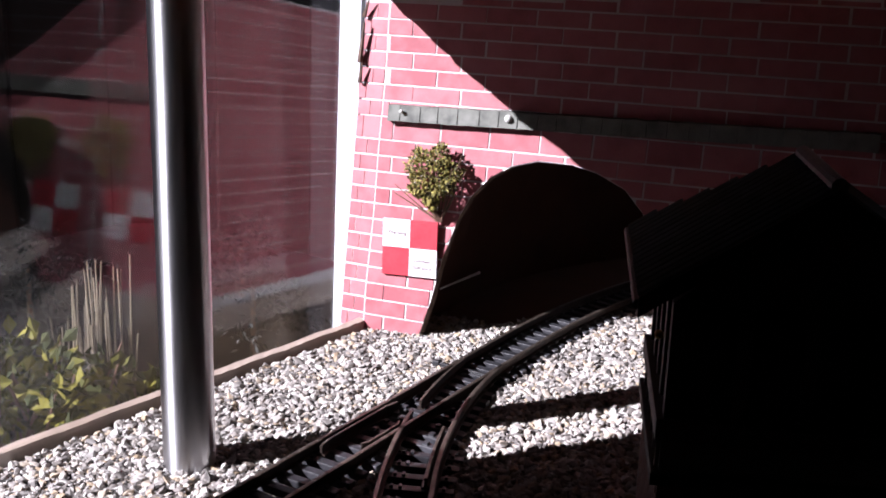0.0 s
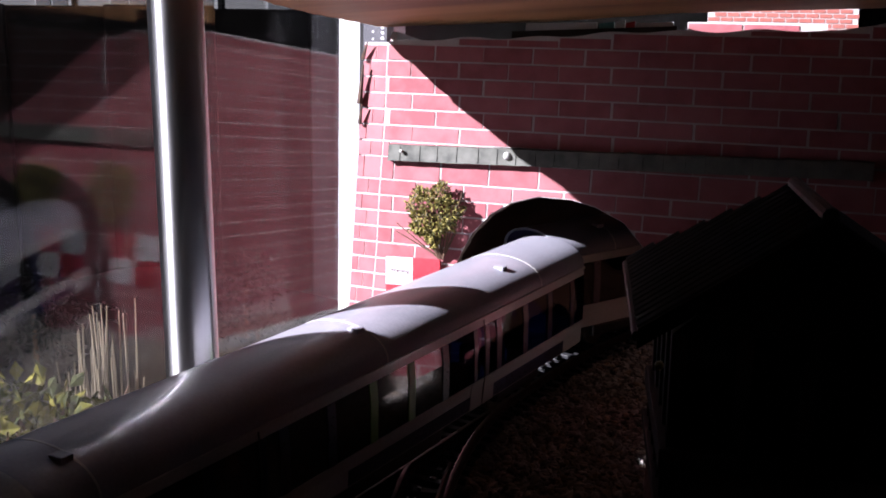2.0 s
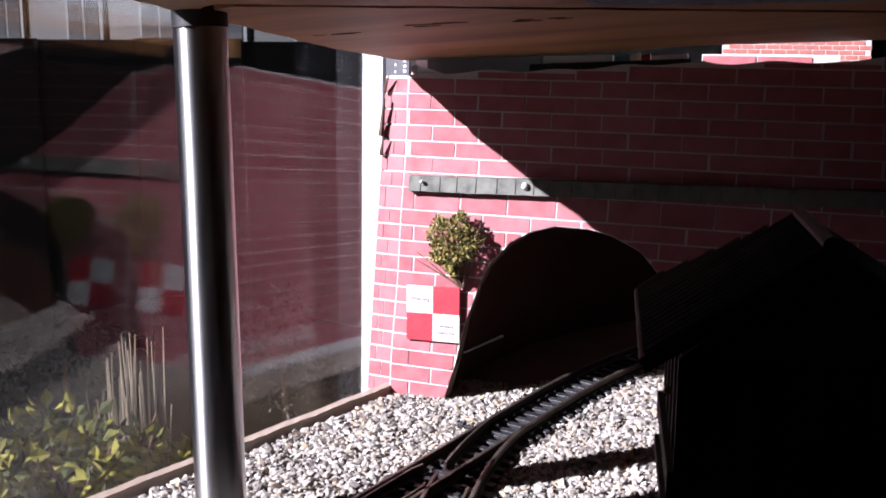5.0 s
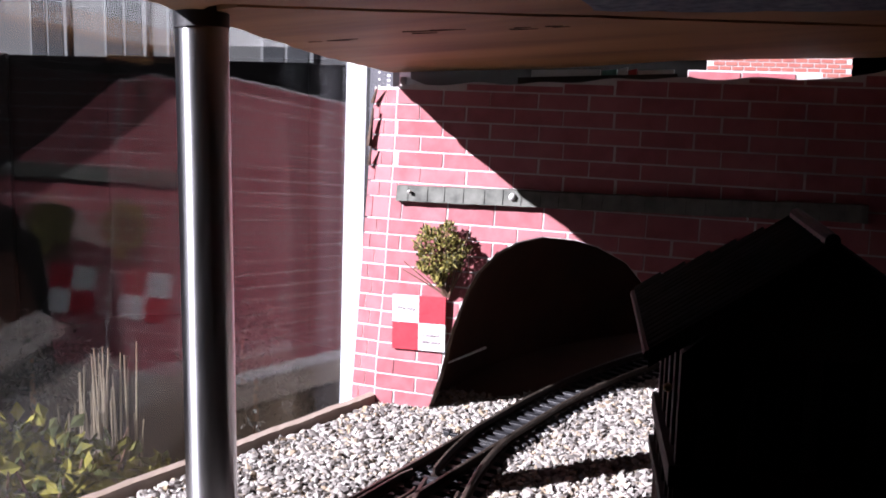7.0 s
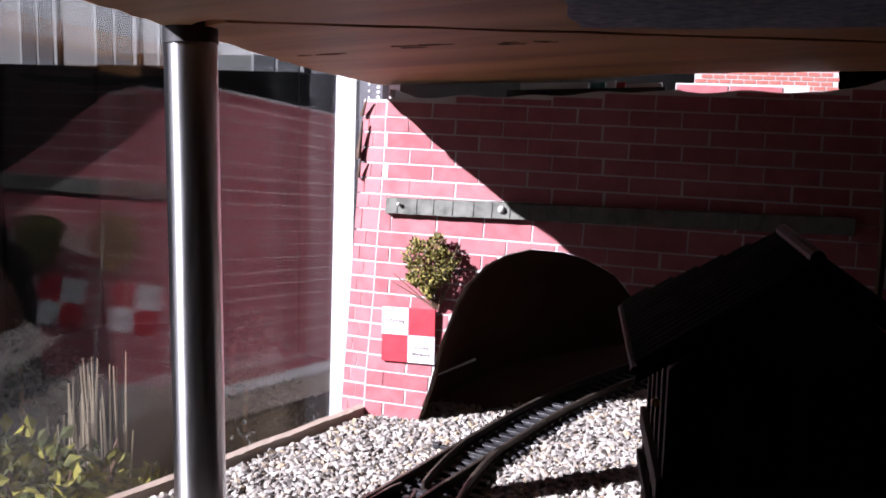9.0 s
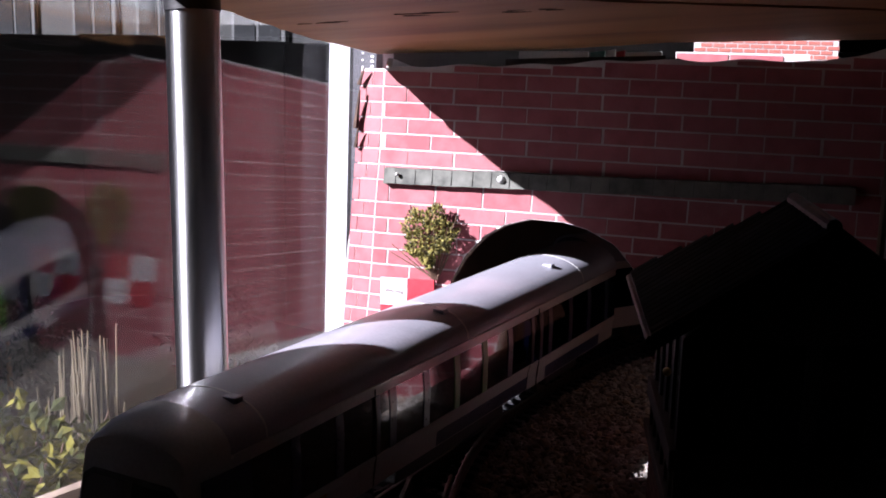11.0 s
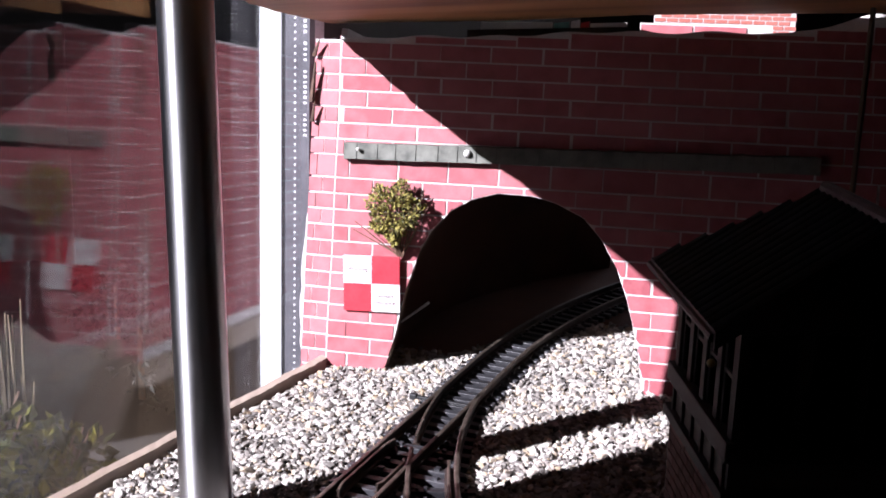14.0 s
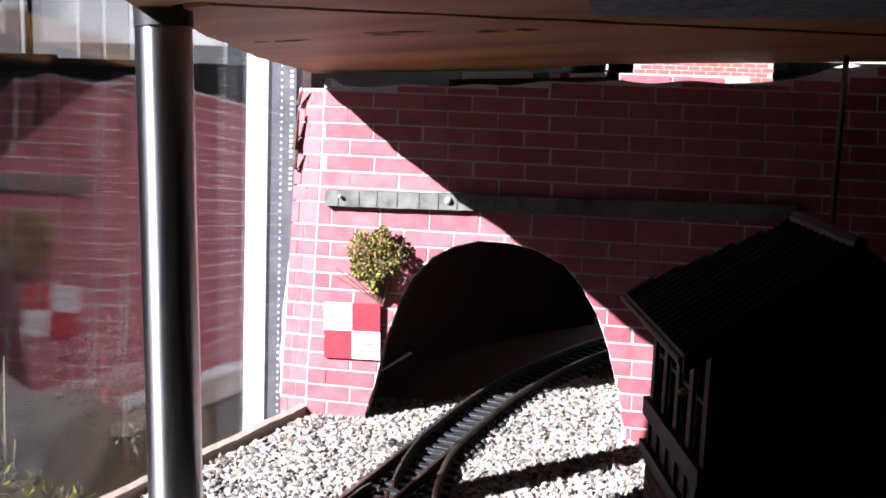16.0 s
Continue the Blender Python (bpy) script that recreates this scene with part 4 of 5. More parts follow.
# ---- things above and behind the wall ----
def build_overhead():
    def plank(name, label, corners, thick, knots=()):
        t = thing(name, label, "board")
        bm = bmesh.new()
        edge = []
        rng = random.Random(len(corners) + int(thick * 1e4))
        for (x0, y0), (x1, y1) in zip(corners, corners[1:] + corners[:1]):
            n = max(2, int(math.hypot(x1 - x0, y1 - y0) / 0.006))
            n = min(n, 60)
            for i in range(n):
                edge.append((x0 + (x1 - x0) * i / n + rng.gauss(0, 0.0006), y0 + (y1 - y0) * i / n + rng.gauss(0, 0.0006)))
        prism(bm, edge, 0.0, thick, lambda u, v, q: board(u, v, q))
        part("panel", bm, M["plank"], t)
        for x, y, ln in knots:
            for k in range(7):
                dx, dy = rng.gauss(0, ln * 0.4), rng.gauss(0, ln * 0.12)
                l2 = ln * rng.uniform(0.15, 0.4)
                a, b = board(x + dx - l2, y + dy - l2 * 0.25, -0.0001), board(x + dx + l2, y + dy + l2 * 0.3, -0.0001)
                part("split", tube(bmesh.new(), a, b, 0.00028, 0.00012, 5), M["knot"], t, "dark split in the grain")
    plank("shelf_board", "rough brown plywood board above the railway", [(-0.3250, 0.4560), (-0.2420, 0.4745), (-0.1719, 0.4700), (-0.0798, 0.4994), (0.25, 0.60), (0.25, 0.615), (0.25, 0.672), (-0.2395, 0.2655), (-0.2680, 0.2700), (-0.2805, 0.3076), (-0.3090, 0.3838)], 0.011, ((-0.214, 0.341, 0.014), (-0.178, 0.352, 0.010), (-0.262, 0.345, 0.010)))
    plank("shelf_board", "brown plywood board over the front of the railway", [(-0.2670, 0.2670), (-0.2400, 0.2585), (0.25, 0.664), (0.62, 0.60), (0.62, -0.9), (-0.10, -0.9), (-0.21, 0.12), (-0.2560, 0.2412)], 0.0125)
    bm = bmesh.new()
    rng = random.Random(6)
    lo = [(-0.128, 0.306), (0.10, 0.425), (0.16, 0.30), (-0.05, 0.12)]
    e = []
    for (x0, y0), (x1, y1) in zip(lo, lo[1:] + lo[:1]):
        for i in range(30):
            e.append((x0 + (x1 - x0) * i / 30 + rng.gauss(0, 0.0012), y0 + (y1 - y0) * i / 30 + rng.gauss(0, 0.0012)))
    prism(bm, e, -0.0042, -0.0002, lambda u, v, q: board(u, v, q))
    tagged(part("felt_pad", bm, M["felt"]), "blue-grey felt pad under the board", "pad")
    # steel tube
    st = thing("support_tube", "polished steel tube standing in the gravel", "tube")
    bm = bmesh.new()
    tube(bm, (-0.2525, 0.2635, -0.006), (-0.2622, 0.2700, 0.1955), 0.0092, 0.0092, 64)
    part("shaft", bm, M["steel"], st, smooth=True)
    # black sleeve stands in for the board's shadow on the tube top
    part("shadow_band", tube(bmesh.new(), (-0.2609, 0.2691, 0.1800), (-0.2622, 0.2700, 0.1950), 0.0096, 0.0096, 48), M["black"], st, "black band painting the board's shadow on the tube", smooth=True)
    # post at the dark end
    a = wall(0.236, 0, 0.004)
    tagged(part("wooden_post", boxed((a.x, a.y - 0.008, -0.006), (a.x + 0.0016, a.y, 0.185), bevel=0.0003), M["fascia"]), "thin dark wooden upright against the wall", "post")
    # lit cards seen over the wall
    cd = thing("backscene_card", "sunlit brick patterned card standing behind the wall", "card")
    o = wall(0.130, 0, 0) + Vector((0.0, 0.040, 0))
    put = lambda u, v, q: o + WALL_U * u + Vector((0, 0, v)) + Vector((0.2777, -0.9607, 0)) * q
    part("card", prism(bmesh.new(), [(0.042, -0.006), (0.060, -0.006), (0.060, 0.1690), (0.0, 0.1685), (0.0, 0.110), (0.042, 0.110)], -0.002, 0.0, put), M["mortar"], cd)
    for k in range(2):
        part("brick", prism(bmesh.new(), [(k * LONG + 0.0005, 0.1610), ((k + 1) * LONG - 0.0005, 0.1610), ((k + 1) * LONG - 0.0005, 0.1679), (k * LONG + 0.0005, 0.1679)], 0.0002, 0.0006, put), M["brick"], cd)
    cb = thing("backscene_card", "sunlit fine brick patterned card standing further back", "card")
    o2 = wall(0.130, 0, 0) + Vector((0.0, 0.062, 0))
    put2 = lambda u, v, q: o2 + WALL_U * u + Vector((0, 0, v)) + Vector((0.2777, -0.9607, 0)) * q
    part("card", prism(bmesh.new(), [(0.048, -0.006), (0.066, -0.006), (0.066, 0.20), (0.0, 0.20), (0.0, 0.120), (0.048, 0.120)], -0.002, 0.0, put2), M["mortar"], cb)
    bm = bmesh.new()
    for r in range(11):
        for k in range(11):
            u0 = k * 0.0058 + (0.0029 if r % 2 else 0) + 0.0003
            v0 = 0.160 + r * 0.0022
            prism(bm, [(u0, v0), (u0 + 0.0052, v0), (u0 + 0.0052, v0 + 0.0017), (u0, v0 + 0.0017)], 0.0001, 0.0003, put2)
    tagged(part("bricks", bm, M["fine_brick"], cb), kind="stuff")
    # small signs in the gap, fixed to the back of the wall
    sg = thing("model_hoarding", "small white, teal and red card hoarding above the wall", "hoarding")
    put3 = lambda u, v, q: wall(u, v, q - 0.0075)
    part("backing", prism(bmesh.new(), [(0.060, 0.150), (0.137, 0.150), (0.137, 0.1700), (0.060, 0.1660)], -0.0015, 0.0005, put3), M["box_timber"], sg)
    for u0, u1, mat, v0 in ((0.066, 0.100, "white_card", 0.1690), (0.101, 0.108, "teal", 0.1695), (0.109, 0.113, "white_card", 0.1705), (0.1135, 0.1175, "red_card", 0.1700), (0.118, 0.135, "white_card", 0.1700)):
        part("panel", prism(bmesh.new(), [(u0, v0 - 0.012), (u1, v0 - 0.012), (u1, v0 + 0.0022), (u0, v0 + 0.0012)], -0.0032, -0.0016, put3), M[mat], sg)


# ---- signal box ----
def build_signal_box():
    A, B = Vector((-0.483, 0.876, 0)).normalized(), Vector((0.876, 0.483, 0)).normalized()
    o = Vector((-0.0756, 0.2646, 0))
    m = Matrix(((B.x, A.x, 0, o.x), (B.y, A.y, 0, o.y), (0, 0, 1, 0), (0, 0, 0, 1)))
    sb = thing("signal_box", "dark model signal box with brick base and tiled roof", "model building", at=m)
    L, W, E = 0.063, 0.068, 0.098
    part("base", boxed((0, 0, -0.006), (W, L, 0.050)), M["box_brick"], sb, "dark red brick lower storey")
    rows = bmesh.new()
    for r in range(14):
        for k in range(10):
            y0 = k * 0.0082 + (0.0041 if r % 2 else 0) - 0.002
            if y0 < L - 0.003:
                box(rows, (-0.0003, max(0.0004, y0), 0.0002 + r * 0.0035), (0.0, min(L - 0.0004, y0 + 0.0076), 0.0032 + r * 0.0035))
            if y0 < W - 0.003:
                box(rows, (max(0.0004, y0), -0.0003, 0.0002 + r * 0.0035), (min(W - 0.0004, y0 + 0.0076), 0.0, 0.0032 + r * 0.0035))
    tagged(part("bricks", rows, M["box_brick"], sb), kind="stuff")
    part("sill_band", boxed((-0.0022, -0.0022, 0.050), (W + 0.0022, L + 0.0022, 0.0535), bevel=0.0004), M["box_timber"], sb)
    part("cream_panel", boxed((0.0, 0.0, 0.0535), (W, L, 0.062)), M["box_cream"], sb, "cream boarding with its shade put into the colour")
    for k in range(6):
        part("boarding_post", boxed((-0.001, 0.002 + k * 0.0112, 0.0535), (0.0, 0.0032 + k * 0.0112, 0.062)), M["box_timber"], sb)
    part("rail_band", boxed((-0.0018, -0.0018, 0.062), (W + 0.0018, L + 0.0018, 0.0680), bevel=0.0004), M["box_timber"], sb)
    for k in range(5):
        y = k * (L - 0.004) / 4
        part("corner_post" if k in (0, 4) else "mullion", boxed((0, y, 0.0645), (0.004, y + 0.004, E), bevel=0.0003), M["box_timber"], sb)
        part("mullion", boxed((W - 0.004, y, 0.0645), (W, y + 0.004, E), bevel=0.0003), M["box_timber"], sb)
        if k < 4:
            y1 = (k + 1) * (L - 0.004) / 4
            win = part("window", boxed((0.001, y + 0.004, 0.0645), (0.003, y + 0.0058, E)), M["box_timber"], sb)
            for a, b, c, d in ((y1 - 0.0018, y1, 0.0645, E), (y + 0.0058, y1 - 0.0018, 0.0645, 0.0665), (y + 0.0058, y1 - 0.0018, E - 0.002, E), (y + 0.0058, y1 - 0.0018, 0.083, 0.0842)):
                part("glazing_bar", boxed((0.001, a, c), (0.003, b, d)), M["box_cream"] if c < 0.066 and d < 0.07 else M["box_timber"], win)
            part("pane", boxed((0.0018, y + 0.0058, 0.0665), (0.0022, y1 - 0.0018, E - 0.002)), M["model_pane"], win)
    for k in range(5):
        x = k * (W - 0.004) / 4
        part("mullion", boxed((x, -0.0004, 0.0645), (x + 0.004, 0.0036, E)), M["box_timber"], sb)
        if k < 4:
            x1 = (k + 1) * (W - 0.004) / 4
            part("pane", boxed((x + 0.004, 0.0015, 0.0645), (x1, 0.0019, E)), M["model_pane"], sb)
    part("back_wall", boxed((0.004, L - 0.003, 0.0645), (W - 0.004, L, E)), M["box_timber"], sb)
    part("inner_floor", boxed((0.002, 0.002, 0.062), (W - 0.002, L - 0.002, 0.063)), M["box_timber"], sb)
    # roof: two pitches with ribs
    ridge, hip = 0.128, 0.040
    y0, y1, ev, ez = -0.006, L + 0.006, 0.009, E + 0.001

    def slope_part(corners, ribs):
        bm = bmesh.new()
        top = [bm.verts.new(Vector(c) + Vector((0, 0, 0.002))) for c in corners]
        low = [bm.verts.new(Vector(c)) for c in corners]
        bm.faces.new(top)
        bm.faces.new(low[::-1])
        n = len(corners)
        for k in range(n):
            bm.faces.new((low[k], low[(k + 1) % n], top[(k + 1) % n], top[k]))
        bmesh.ops.recalc_face_normals(bm, faces=bm.faces)
        sl = part("roof_slope", bm, M["slate"], sb, "grey ribbed tile roof slope")
        for p, q in ribs:
            part("tile_rib", tube(bmesh.new(), Vector(p) + Vector((0, 0, 0.0022)), Vector(q) + Vector((0, 0, 0.0022)), 0.0011, 0.0011, 6), M["slate"], sl)

    for xe in (-ev, W + ev):
        ribs = []
        for k in range(17):
            y = y0 + 0.0006 + k * 0.0046
            f = 1.0 if y < hip else max(0.0, 1 - (y - hip) / (y1 - hip))
            if f > 0.04:
                ribs.append(((xe, y, ez), (xe + (W / 2 - xe) * f, y, ez + (ridge - ez) * f)))
        slope_part([(xe, y0, ez), (xe, y1, ez), (W / 2, hip, ridge), (W / 2, y0, ridge)], ribs)
        part("gutter", tube(bmesh.new(), (xe, y0, ez), (xe, y1, ez), 0.0013, seg=8), M["box_timber"], sb)
    slope_part([(-ev, y1, ez), (W + ev, y1, ez), (W / 2, hip, ridge)], [])
    part("ridge_tile", tube(bmesh.new(), (W / 2, y0 - 0.001, ridge + 0.0025), (W / 2, hip, ridge + 0.0025), 0.0020, seg=10), M["slate"], sb)
    for y in (0.0,):
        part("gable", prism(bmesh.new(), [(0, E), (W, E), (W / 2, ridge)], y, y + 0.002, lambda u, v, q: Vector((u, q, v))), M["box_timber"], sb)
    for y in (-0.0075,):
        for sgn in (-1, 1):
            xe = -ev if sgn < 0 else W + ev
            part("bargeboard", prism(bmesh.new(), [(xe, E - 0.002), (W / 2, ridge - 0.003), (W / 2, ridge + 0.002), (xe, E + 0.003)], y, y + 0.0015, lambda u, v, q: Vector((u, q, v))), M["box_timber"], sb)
    tub = bmesh.new()
    bmesh.ops.create_uvsphere(tub, u_segments=10, v_segments=6, radius=0.0013, matrix=Matrix.Translation((-0.0012, 0.020, 0.083)))
    part("door_knob", tub, M["gold"], sb, "small brass knob", smooth=True)


# ---- train ----
CAR_L, CAR_W = 0.330, 0.0385
PITCH = 0.340
GROW = 1.10                                               # section of the body against the drawn one


def side_x(z):
    """Half width of the body at a height over the rails."""
    if z < 0.020:
        return CAR_W / 2 - 0.0010 - 0.05 * (0.020 - z)
    if z < 0.034:
        return CAR_W / 2 - 0.0002
    return CAR_W / 2 - 0.09 * (z - 0.034)


def side_panel(y0, y1, z0, z1, sgn, thick=0.0009, out=0.0):
    steps = [z0 + (z1 - z0) * i / 3 for i in range(4)]
    outline = [(side_x(z) + out, z) for z in steps] + [(side_x(z) + out - thick, z) for z in reversed(steps)]
    return prism(bmesh.new(), outline, y0, y1, lambda u, v, q: Vector((sgn * u, q, v)))


def build_car(kind):
    """One coach, running towards -y; kind: lead, middle or tail. The body stands on z = 0 at the railhead."""
    names = {"lead": "leading white and navy model train coach with yellow cab end", "middle": "middle white, navy and green model train coach", "tail": "rear white and navy model train coach with yellow cab end"}
    car = thing("train_car", names[kind], "model train", "train coaches")
    h = CAR_L / 2
    cab_f, cab_b = kind == "lead", kind == "tail"
    yf, yb = -h + (0.022 if cab_f else 0.0), h - (0.022 if cab_b else 0.0)
    zb, z1, z2, zt = 0.0125, 0.0230, 0.0425, 0.0455
    # roof
    bm = bmesh.new()
    prof = []
    for i in range(17):
        a = math.pi * i / 16
        prof.append((math.cos(a) * (side_x(zt) + 0.0002), zt + 0.0112 * math.sin(a) ** 0.8))
    prof2 = [(u * 0.955, zt + (v - zt) * 0.92) for u, v in reversed(prof)]
    prism(bm, prof + prof2, yf, yb, lambda u, v, q: Vector((u, q, v)))
    roof = part("roof", bm, M["roof_white"], car, "pale rounded roof", smooth=True)
    for sgn in (-1, 1):
        part("gutter", boxed((sgn * side_x(zt) - 0.0007, yf, zt - 0.0004), (sgn * side_x(zt) + 0.0007, yb, zt + 0.0006)), M["body_white"], roof)
    for y in (-h + 0.034, -h + 0.160, -h + 0.265):
        part("roof_vent", boxed((0.0062, y, zt + 0.0085), (0.0105, y + 0.0042, zt + 0.0112), None, 0.0005), M["roof_white"], roof, "small pale roof vent")
    for y in (-h + 0.038, -h + 0.165, -h + 0.285):
        bm = bmesh.new()
        pr = [(u * 1.004, zt + (v - zt) * 1.012) for u, v in prof]
        prism(bm, pr + list(reversed(prof)), y, y + 0.0008, lambda u, v, q: Vector((u, q, v)))
        part("roof_seam", bm, M["body_white"], roof)
    # sides
    doors = (-0.068, 0.068)
    wins = []
    for sgn in (-1, 1):
        part("lower_panel", side_panel(yf, yb, zb, z1, sgn), M["body_white"], car)
        part("upper_panel", side_panel(yf, yb, z2, zt, sgn), M["body_white"], car)
        part("lower_stripe", side_panel(yf + 0.12, yb - 0.02, zb + 0.0004, zb + 0.0055, sgn, 0.0003, 0.0002), M["green"] if kind != "lead" else M["navy"], car, "coloured band")
        y = yf
        k = 0
        while y < yb - 0.004:
            door = min(abs(y + 0.006 - d) for d in doors) < 0.012
            wlen = 0.0065 if door else 0.0195
            if cab_f and k < 1 or cab_b and yb - y < 0.03:
                wlen = 0.0
            pil = 0.0042 if not door else 0.0028
            e = min(y + pil, yb)
            part("window_pillar", side_panel(y, e, z1, z2, sgn), M["green"] if kind != "lead" and k % 9 == 4 or kind == "lead" and k in (7, 8) else M["navy"], car)
            if e + wlen > yb:
                wlen = max(0.0, yb - e)
            if wlen:
                part("side_window", side_panel(e, e + wlen, z1, z2, sgn, 0.0003, -0.0003), M["screen"] if kind == "lead" and e < yf + 0.16 else M["model_pane"], car)
            y = e + wlen
            k += 1
        for d in doors:
            part("door", side_panel(d - 0.0095, d + 0.0095, zb, z1, sgn, 0.0004, 0.0003), M["body_white"] if kind == "lead" else M["green"], car, "sliding door leaf pair")
            part("door_gap", side_panel(d - 0.0002, d + 0.0002, zb, zt, sgn, 0.0004, 0.00045), M["black"], car)
        if kind == "lead":
            for k2 in range(6):
                part("lettering_bar", side_panel(yf + 0.034 + k2 * 0.0022, yf + 0.0355 + k2 * 0.0022, 0.0186, 0.0204, sgn, 0.0003, 0.0003), M["gold"], car)
            part("emblem", side_panel(yf + 0.024, yf + 0.029, 0.0170, 0.0215, sgn, 0.0003, 0.0003), M["navy"], car, "dark round emblem")
    part("floor_pan", boxed((-side_x(zb) + 0.001, yf, zb), (side_x(zb) - 0.001, yb, zb + 0.0012)), M["black"], car)
    for y in [yf + 0.02 + 0.024 * k for k in range(int((yb - yf - 0.03) / 0.024))]:
        for x in (-0.011, 0.004):
            part("seat", boxed((x, y, zb + 0.001), (x + 0.008, y + 0.003, 0.0255), bevel=0.0006), M["seat"], car)
    for y, c in ((yf, cab_f), (yb, cab_b)):
        d = 0.0008 if y < 0 else -0.0008
        if not c:
            part("end_wall", prism(bmesh.new(), [(side_x(z) - 0.0012, z) for z in (zb, 0.03, zt)] + [(u * 0.95, zt + (v - zt) * 0.9) for u, v in prof[1:-1]] + [(-side_x(z) + 0.0012, z) for z in (zt, 0.03, zb)], y + d, y + 2 * d, lambda u, v, q: Vector((u, q, v))), M["navy"], car)
            part("gangway", boxed((-0.008, y - d * 0.5 - 0.003 * (1 if y < 0 else 0), 0.013), (0.008, y - d * 0.5 + 0.003 * (0 if y < 0 else 1), 0.043), bevel=0.001), M["black"], car)
    # underframe, bogies
    part("underframe_box", boxed((-0.014, -0.045, 0.0045), (0.014, 0.045, zb), bevel=0.001), M["black"], car)
    for y in (-0.113, 0.113):
        bo = part("bogie", boxed((-0.0125, y - 0.020, 0.0045), (0.0125, y + 0.020, 0.0100), bevel=0.001), M["black"], car)
        for yy in (y - 0.0165, y + 0.0165):
            for x in (-GAUGE / 2 / GROW, GAUGE / 2 / GROW):
                part("wheel", tube(bmesh.new(), (x - 0.0012, yy, 0.0061), (x + 0.0012, yy, 0.0061), 0.0061, seg=20), M["railhead"], bo)
    if cab_f or cab_b:
        sg = -1 if cab_f else 1
        base = yf if cab_f else yb
        P = lambda u, v, q: Vector((u, base + sg * q, v))
        # nose: body section drawn in and leaned back at the top
        bm = bmesh.new()
        rings = []
        for q in (0.0, 0.010, 0.016, 0.0195, 0.0215):
            tp = (q / 0.0215) ** 2.2
            ring = []
            sec = [(side_x(z), z) for z in (zb, 0.02, 0.03, zt)] + prof[1:-1] + [(-side_x(z), z) for z in (zt, 0.03, 0.02, zb)]
            for u, v in sec:
                k = 1 - 0.10 * tp
                vv = v if v < zt else zt + (v - zt) * (1 - 0.50 * tp)
                lean = -0.0050 * max(0, (v - 0.026) / 0.027) * tp
                ring.append(bm.verts.new(P(u * k, vv, q + lean)))
            rings.append(ring)
        n = len(rings[0])
        for a, b in zip(rings, rings[1:]):
            for k in range(n):
                bm.faces.new((a[k], a[(k + 1) % n], b[(k + 1) % n], b[k]))
        bm.faces.new(rings[-1])
        bmesh.ops.recalc_face_normals(bm, faces=bm.faces)
        nose = part("cab_end", bm, M["body_white"], car, "white rounded cab end", smooth=True)
        lean_y = lambda v: 0.0215 - 0.0050 * max(0, (v - 0.026) / 0.027)

        def face_plate(outline, out, thick=0.0006):
            return prism(bmesh.new(), outline, 0, thick, lambda u, v, q: P(u, v, lean_y(v) + out + q - 0.0003))
        part("cab_surround", face_plate([(-0.0160, 0.0222), (0.0160, 0.0222), (0.0163, 0.030), (0.0160, 0.0400), (0.0130, 0.0420), (-0.0130, 0.0420), (-0.0160, 0.0400), (-0.0163, 0.030)], 0.0001), M["black"], nose)
        for s2 in (-1, 1):
            ws = part("windscreen", face_plate([(s2 * 0.0012, 0.0262), (s2 * 0.0148, 0.0262), (s2 * 0.0151, 0.031), (s2 * 0.0146, 0.0392), (s2 * 0.0125, 0.0408), (s2 * 0.0012, 0.0408)], 0.0006, 0.0004), M["navy"], nose, "dark glossy windscreen")
            ws.data.materials[0] = M["screen"]
            part("wiper", tube(bmesh.new(), P(s2 * 0.0105, 0.0262, lean_y(0.026) + 0.0014), P(s2 * 0.0045, 0.0345, lean_y(0.0345) + 0.0014), 0.00035, seg=6), M["black"], nose)
            part("headlight", boxed((s2 * 0.0118 - 0.0034, 0, 0.0172), (s2 * 0.0118 + 0.0034, 0.0006, 0.0200), Matrix.Translation(P(0, 0, 0.0219) - (Vector((0, 0.0006, 0)) if sg < 0 else Vector())), 0.0003), M["black"], nose)
            for dx in (-0.0014, 0.0014):
                part("lens", tube(bmesh.new(), P(s2 * 0.0118 + dx, 0.0186, 0.0222), P(s2 * 0.0118 + dx, 0.0186, 0.0229), 0.0009, seg=12), M["lamp"], nose, "orange-tinted lamp lens")
            part("valance", prism(bmesh.new(), [(s2 * 0.0055, 0.0085), (s2 * 0.0150, 0.0095), (s2 * 0.0165, 0.0135), (s2 * 0.0055, 0.0135)], 0.012, 0.0235, P), M["body_white"], nose)
            part("snowplough", prism(bmesh.new(), [(s2 * 0.0030, 0.0022), (s2 * 0.0125, 0.0016), (s2 * 0.0135, 0.0085), (s2 * 0.0030, 0.0085)], 0.006, 0.019, P), M["grey"], nose)
            part("mirror_arm", boxed((s2 * 0.0165 - 0.0012, 0, 0.0238), (s2 * 0.0165 + 0.0022 * s2 + 0.0012, 0.002, 0.0246), Matrix.Translation(P(0, 0, 0.019))), M["black"], nose)
        for s2 in (-1, 1):
            part("cab_side_window", prism(bmesh.new(), [(side_x(z) + 0.0002, z) for z in (z1, 0.031, z2)] + [(side_x(z) - 0.0006, z) for z in (z2, 0.031, z1)], 0.0, 0.0125, lambda u, v, q: P(s2 * u, v, q)), M["navy"], nose, "dark navy cab side")
        part("yellow_panel", face_plate([(-0.0164, 0.0136), (0.0164, 0.0136), (0.0166, 0.0222), (-0.0166, 0.0222)], 0.0002), M["yellow"], nose, "bright yellow warning panel")
        part("blue_band", face_plate([(-0.0164, 0.0226), (0.0164, 0.0226), (0.0164, 0.0250), (-0.0164, 0.0250)], 0.0007, 0.0003), M["blue"], nose, "blue band below the windscreen")
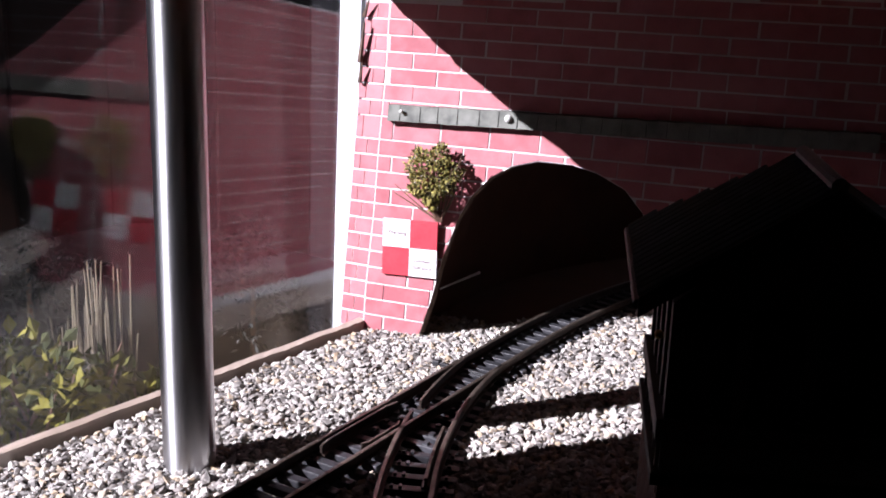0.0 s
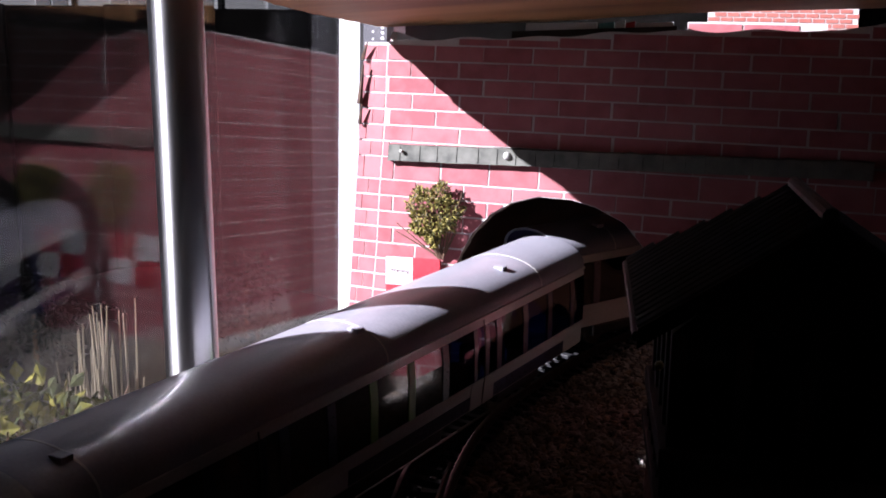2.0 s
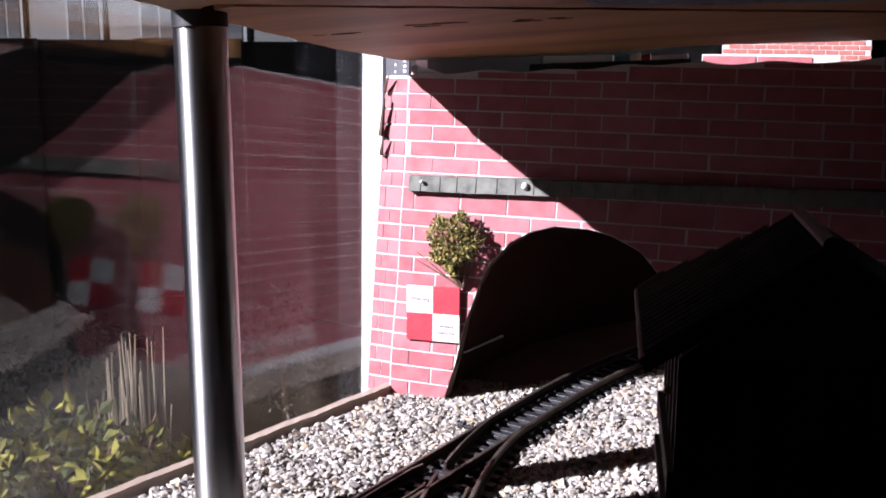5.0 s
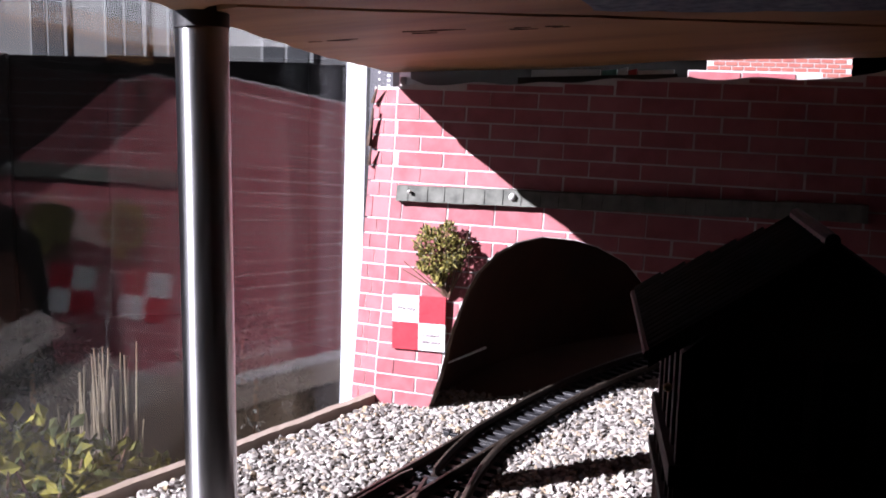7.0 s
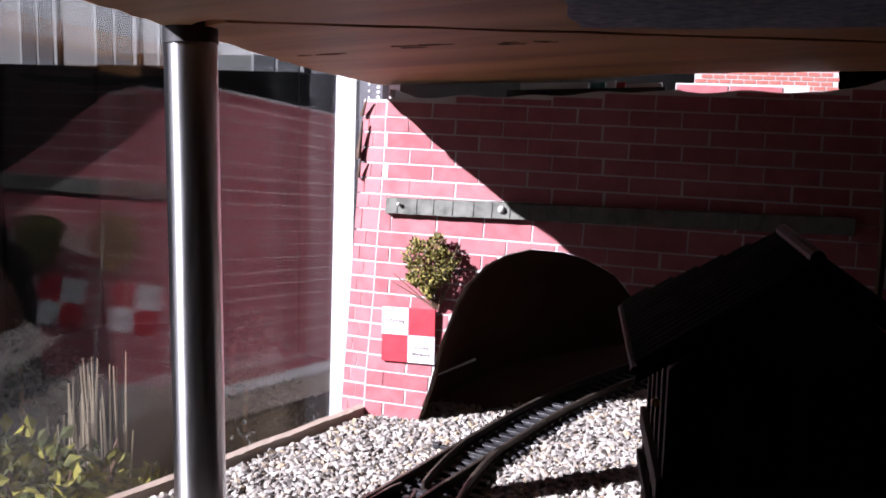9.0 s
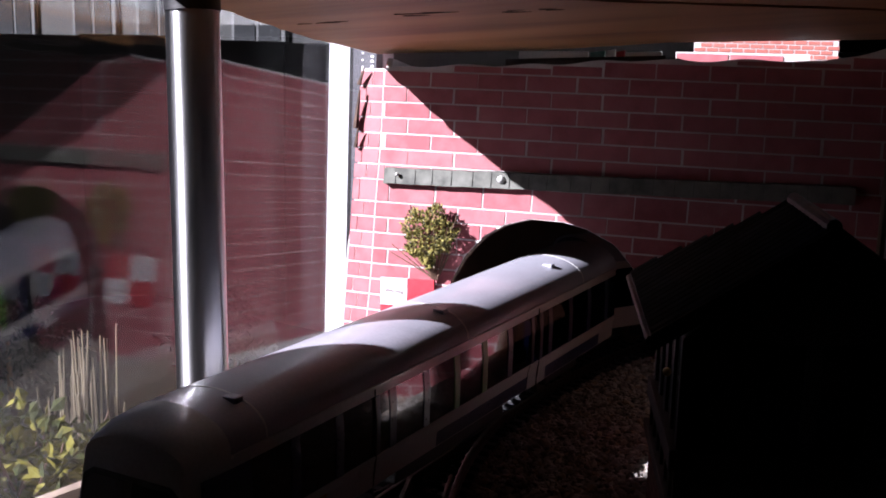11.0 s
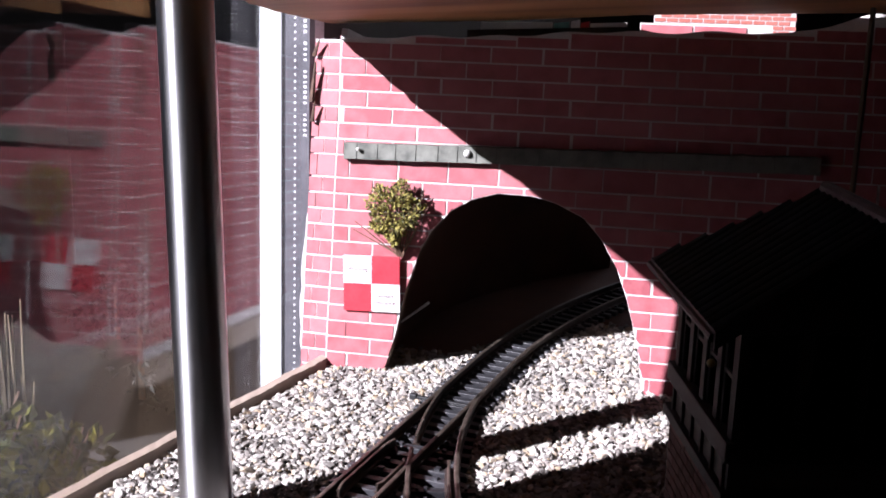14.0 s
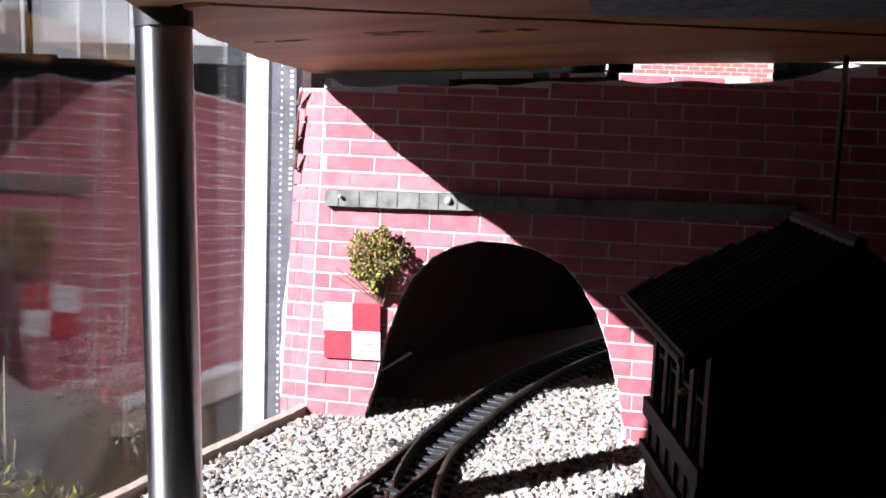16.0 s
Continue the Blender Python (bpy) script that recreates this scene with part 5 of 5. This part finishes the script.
        part("number_bar", face_plate([(0.0035, 0.0231), (0.0085, 0.0231), (0.0085, 0.0243), (0.0035, 0.0243)], 0.0011, 0.0002), M["white_card"], nose)
        part("screen_pillar", face_plate([(-0.0011, 0.0250), (0.0011, 0.0250), (0.0011, 0.0412), (-0.0011, 0.0412)], 0.0009, 0.0005), M["black"], nose)
        part("destination_tab", face_plate([(-0.0143, 0.0300), (-0.0128, 0.0300), (-0.0128, 0.0326), (-0.0143, 0.0326)], 0.0012, 0.0002), M["white_card"], nose)
        part("coupling", boxed((-0.0035, 0, 0.0055), (0.0035, 0.010, 0.0105), Matrix.Translation(P(0, 0, 0.020) + Vector((0, -0.005, 0))), 0.0008), M["black"], nose)
    for ob in car.children_recursive:
        ob.data.transform(Matrix.Diagonal((GROW, 1, GROW, 1)))
    return car


TIMES = [(0.0, -0.72), (1.5, -0.005), (2.0, 0.27), (2.5, 0.561), (3.0, 0.892), (3.5, 1.223), (11.8, LOOP_L + 0.78), (12.0, LOOP_L + 0.925), (12.4, LOOP_L + 1.24), (16.0, LOOP_L + 3.9)]


def run(t):
    """How far the nose has run past TRACK_0 at t seconds."""
    for (a, sa), (b, sb) in zip(TIMES, TIMES[1:]):
        if a <= t <= b:
            return sa + (sb - sa) * (t - a) / (b - a)
    return TIMES[-1][1]


def car_rows(k):
    rows = []
    for i in range(161):
        t = i / 10
        s = run(t) - CAR_L / 2 - PITCH * k
        p, _ = loop(s + 0.113)
        q, _ = loop(s - 0.113)
        d = (p - q).normalized()
        c = (p + q) / 2
        m = Matrix(((-d.y, -d.x, 0, c.x), (d.x, -d.y, 0, c.y), (0, 0, 1, RAIL_TOP), (0, 0, 0, 1)))
        rows.append((t, m))
    return rows


build_setting()
build_outside()
build_baseboard()
build_overhead()
build_tunnel()
build_wall_details()
build_signal_box()
build_track()
build_gravel()
CARS = [build_car(k) for k in ("lead", "middle", "tail")]
BRICK_WALL = build_wall()
build_bricks(BRICK_WALL)
build_side_wall()


def motions():
    for k, car in enumerate(CARS):
        walk(car, car_rows(k))


motions()
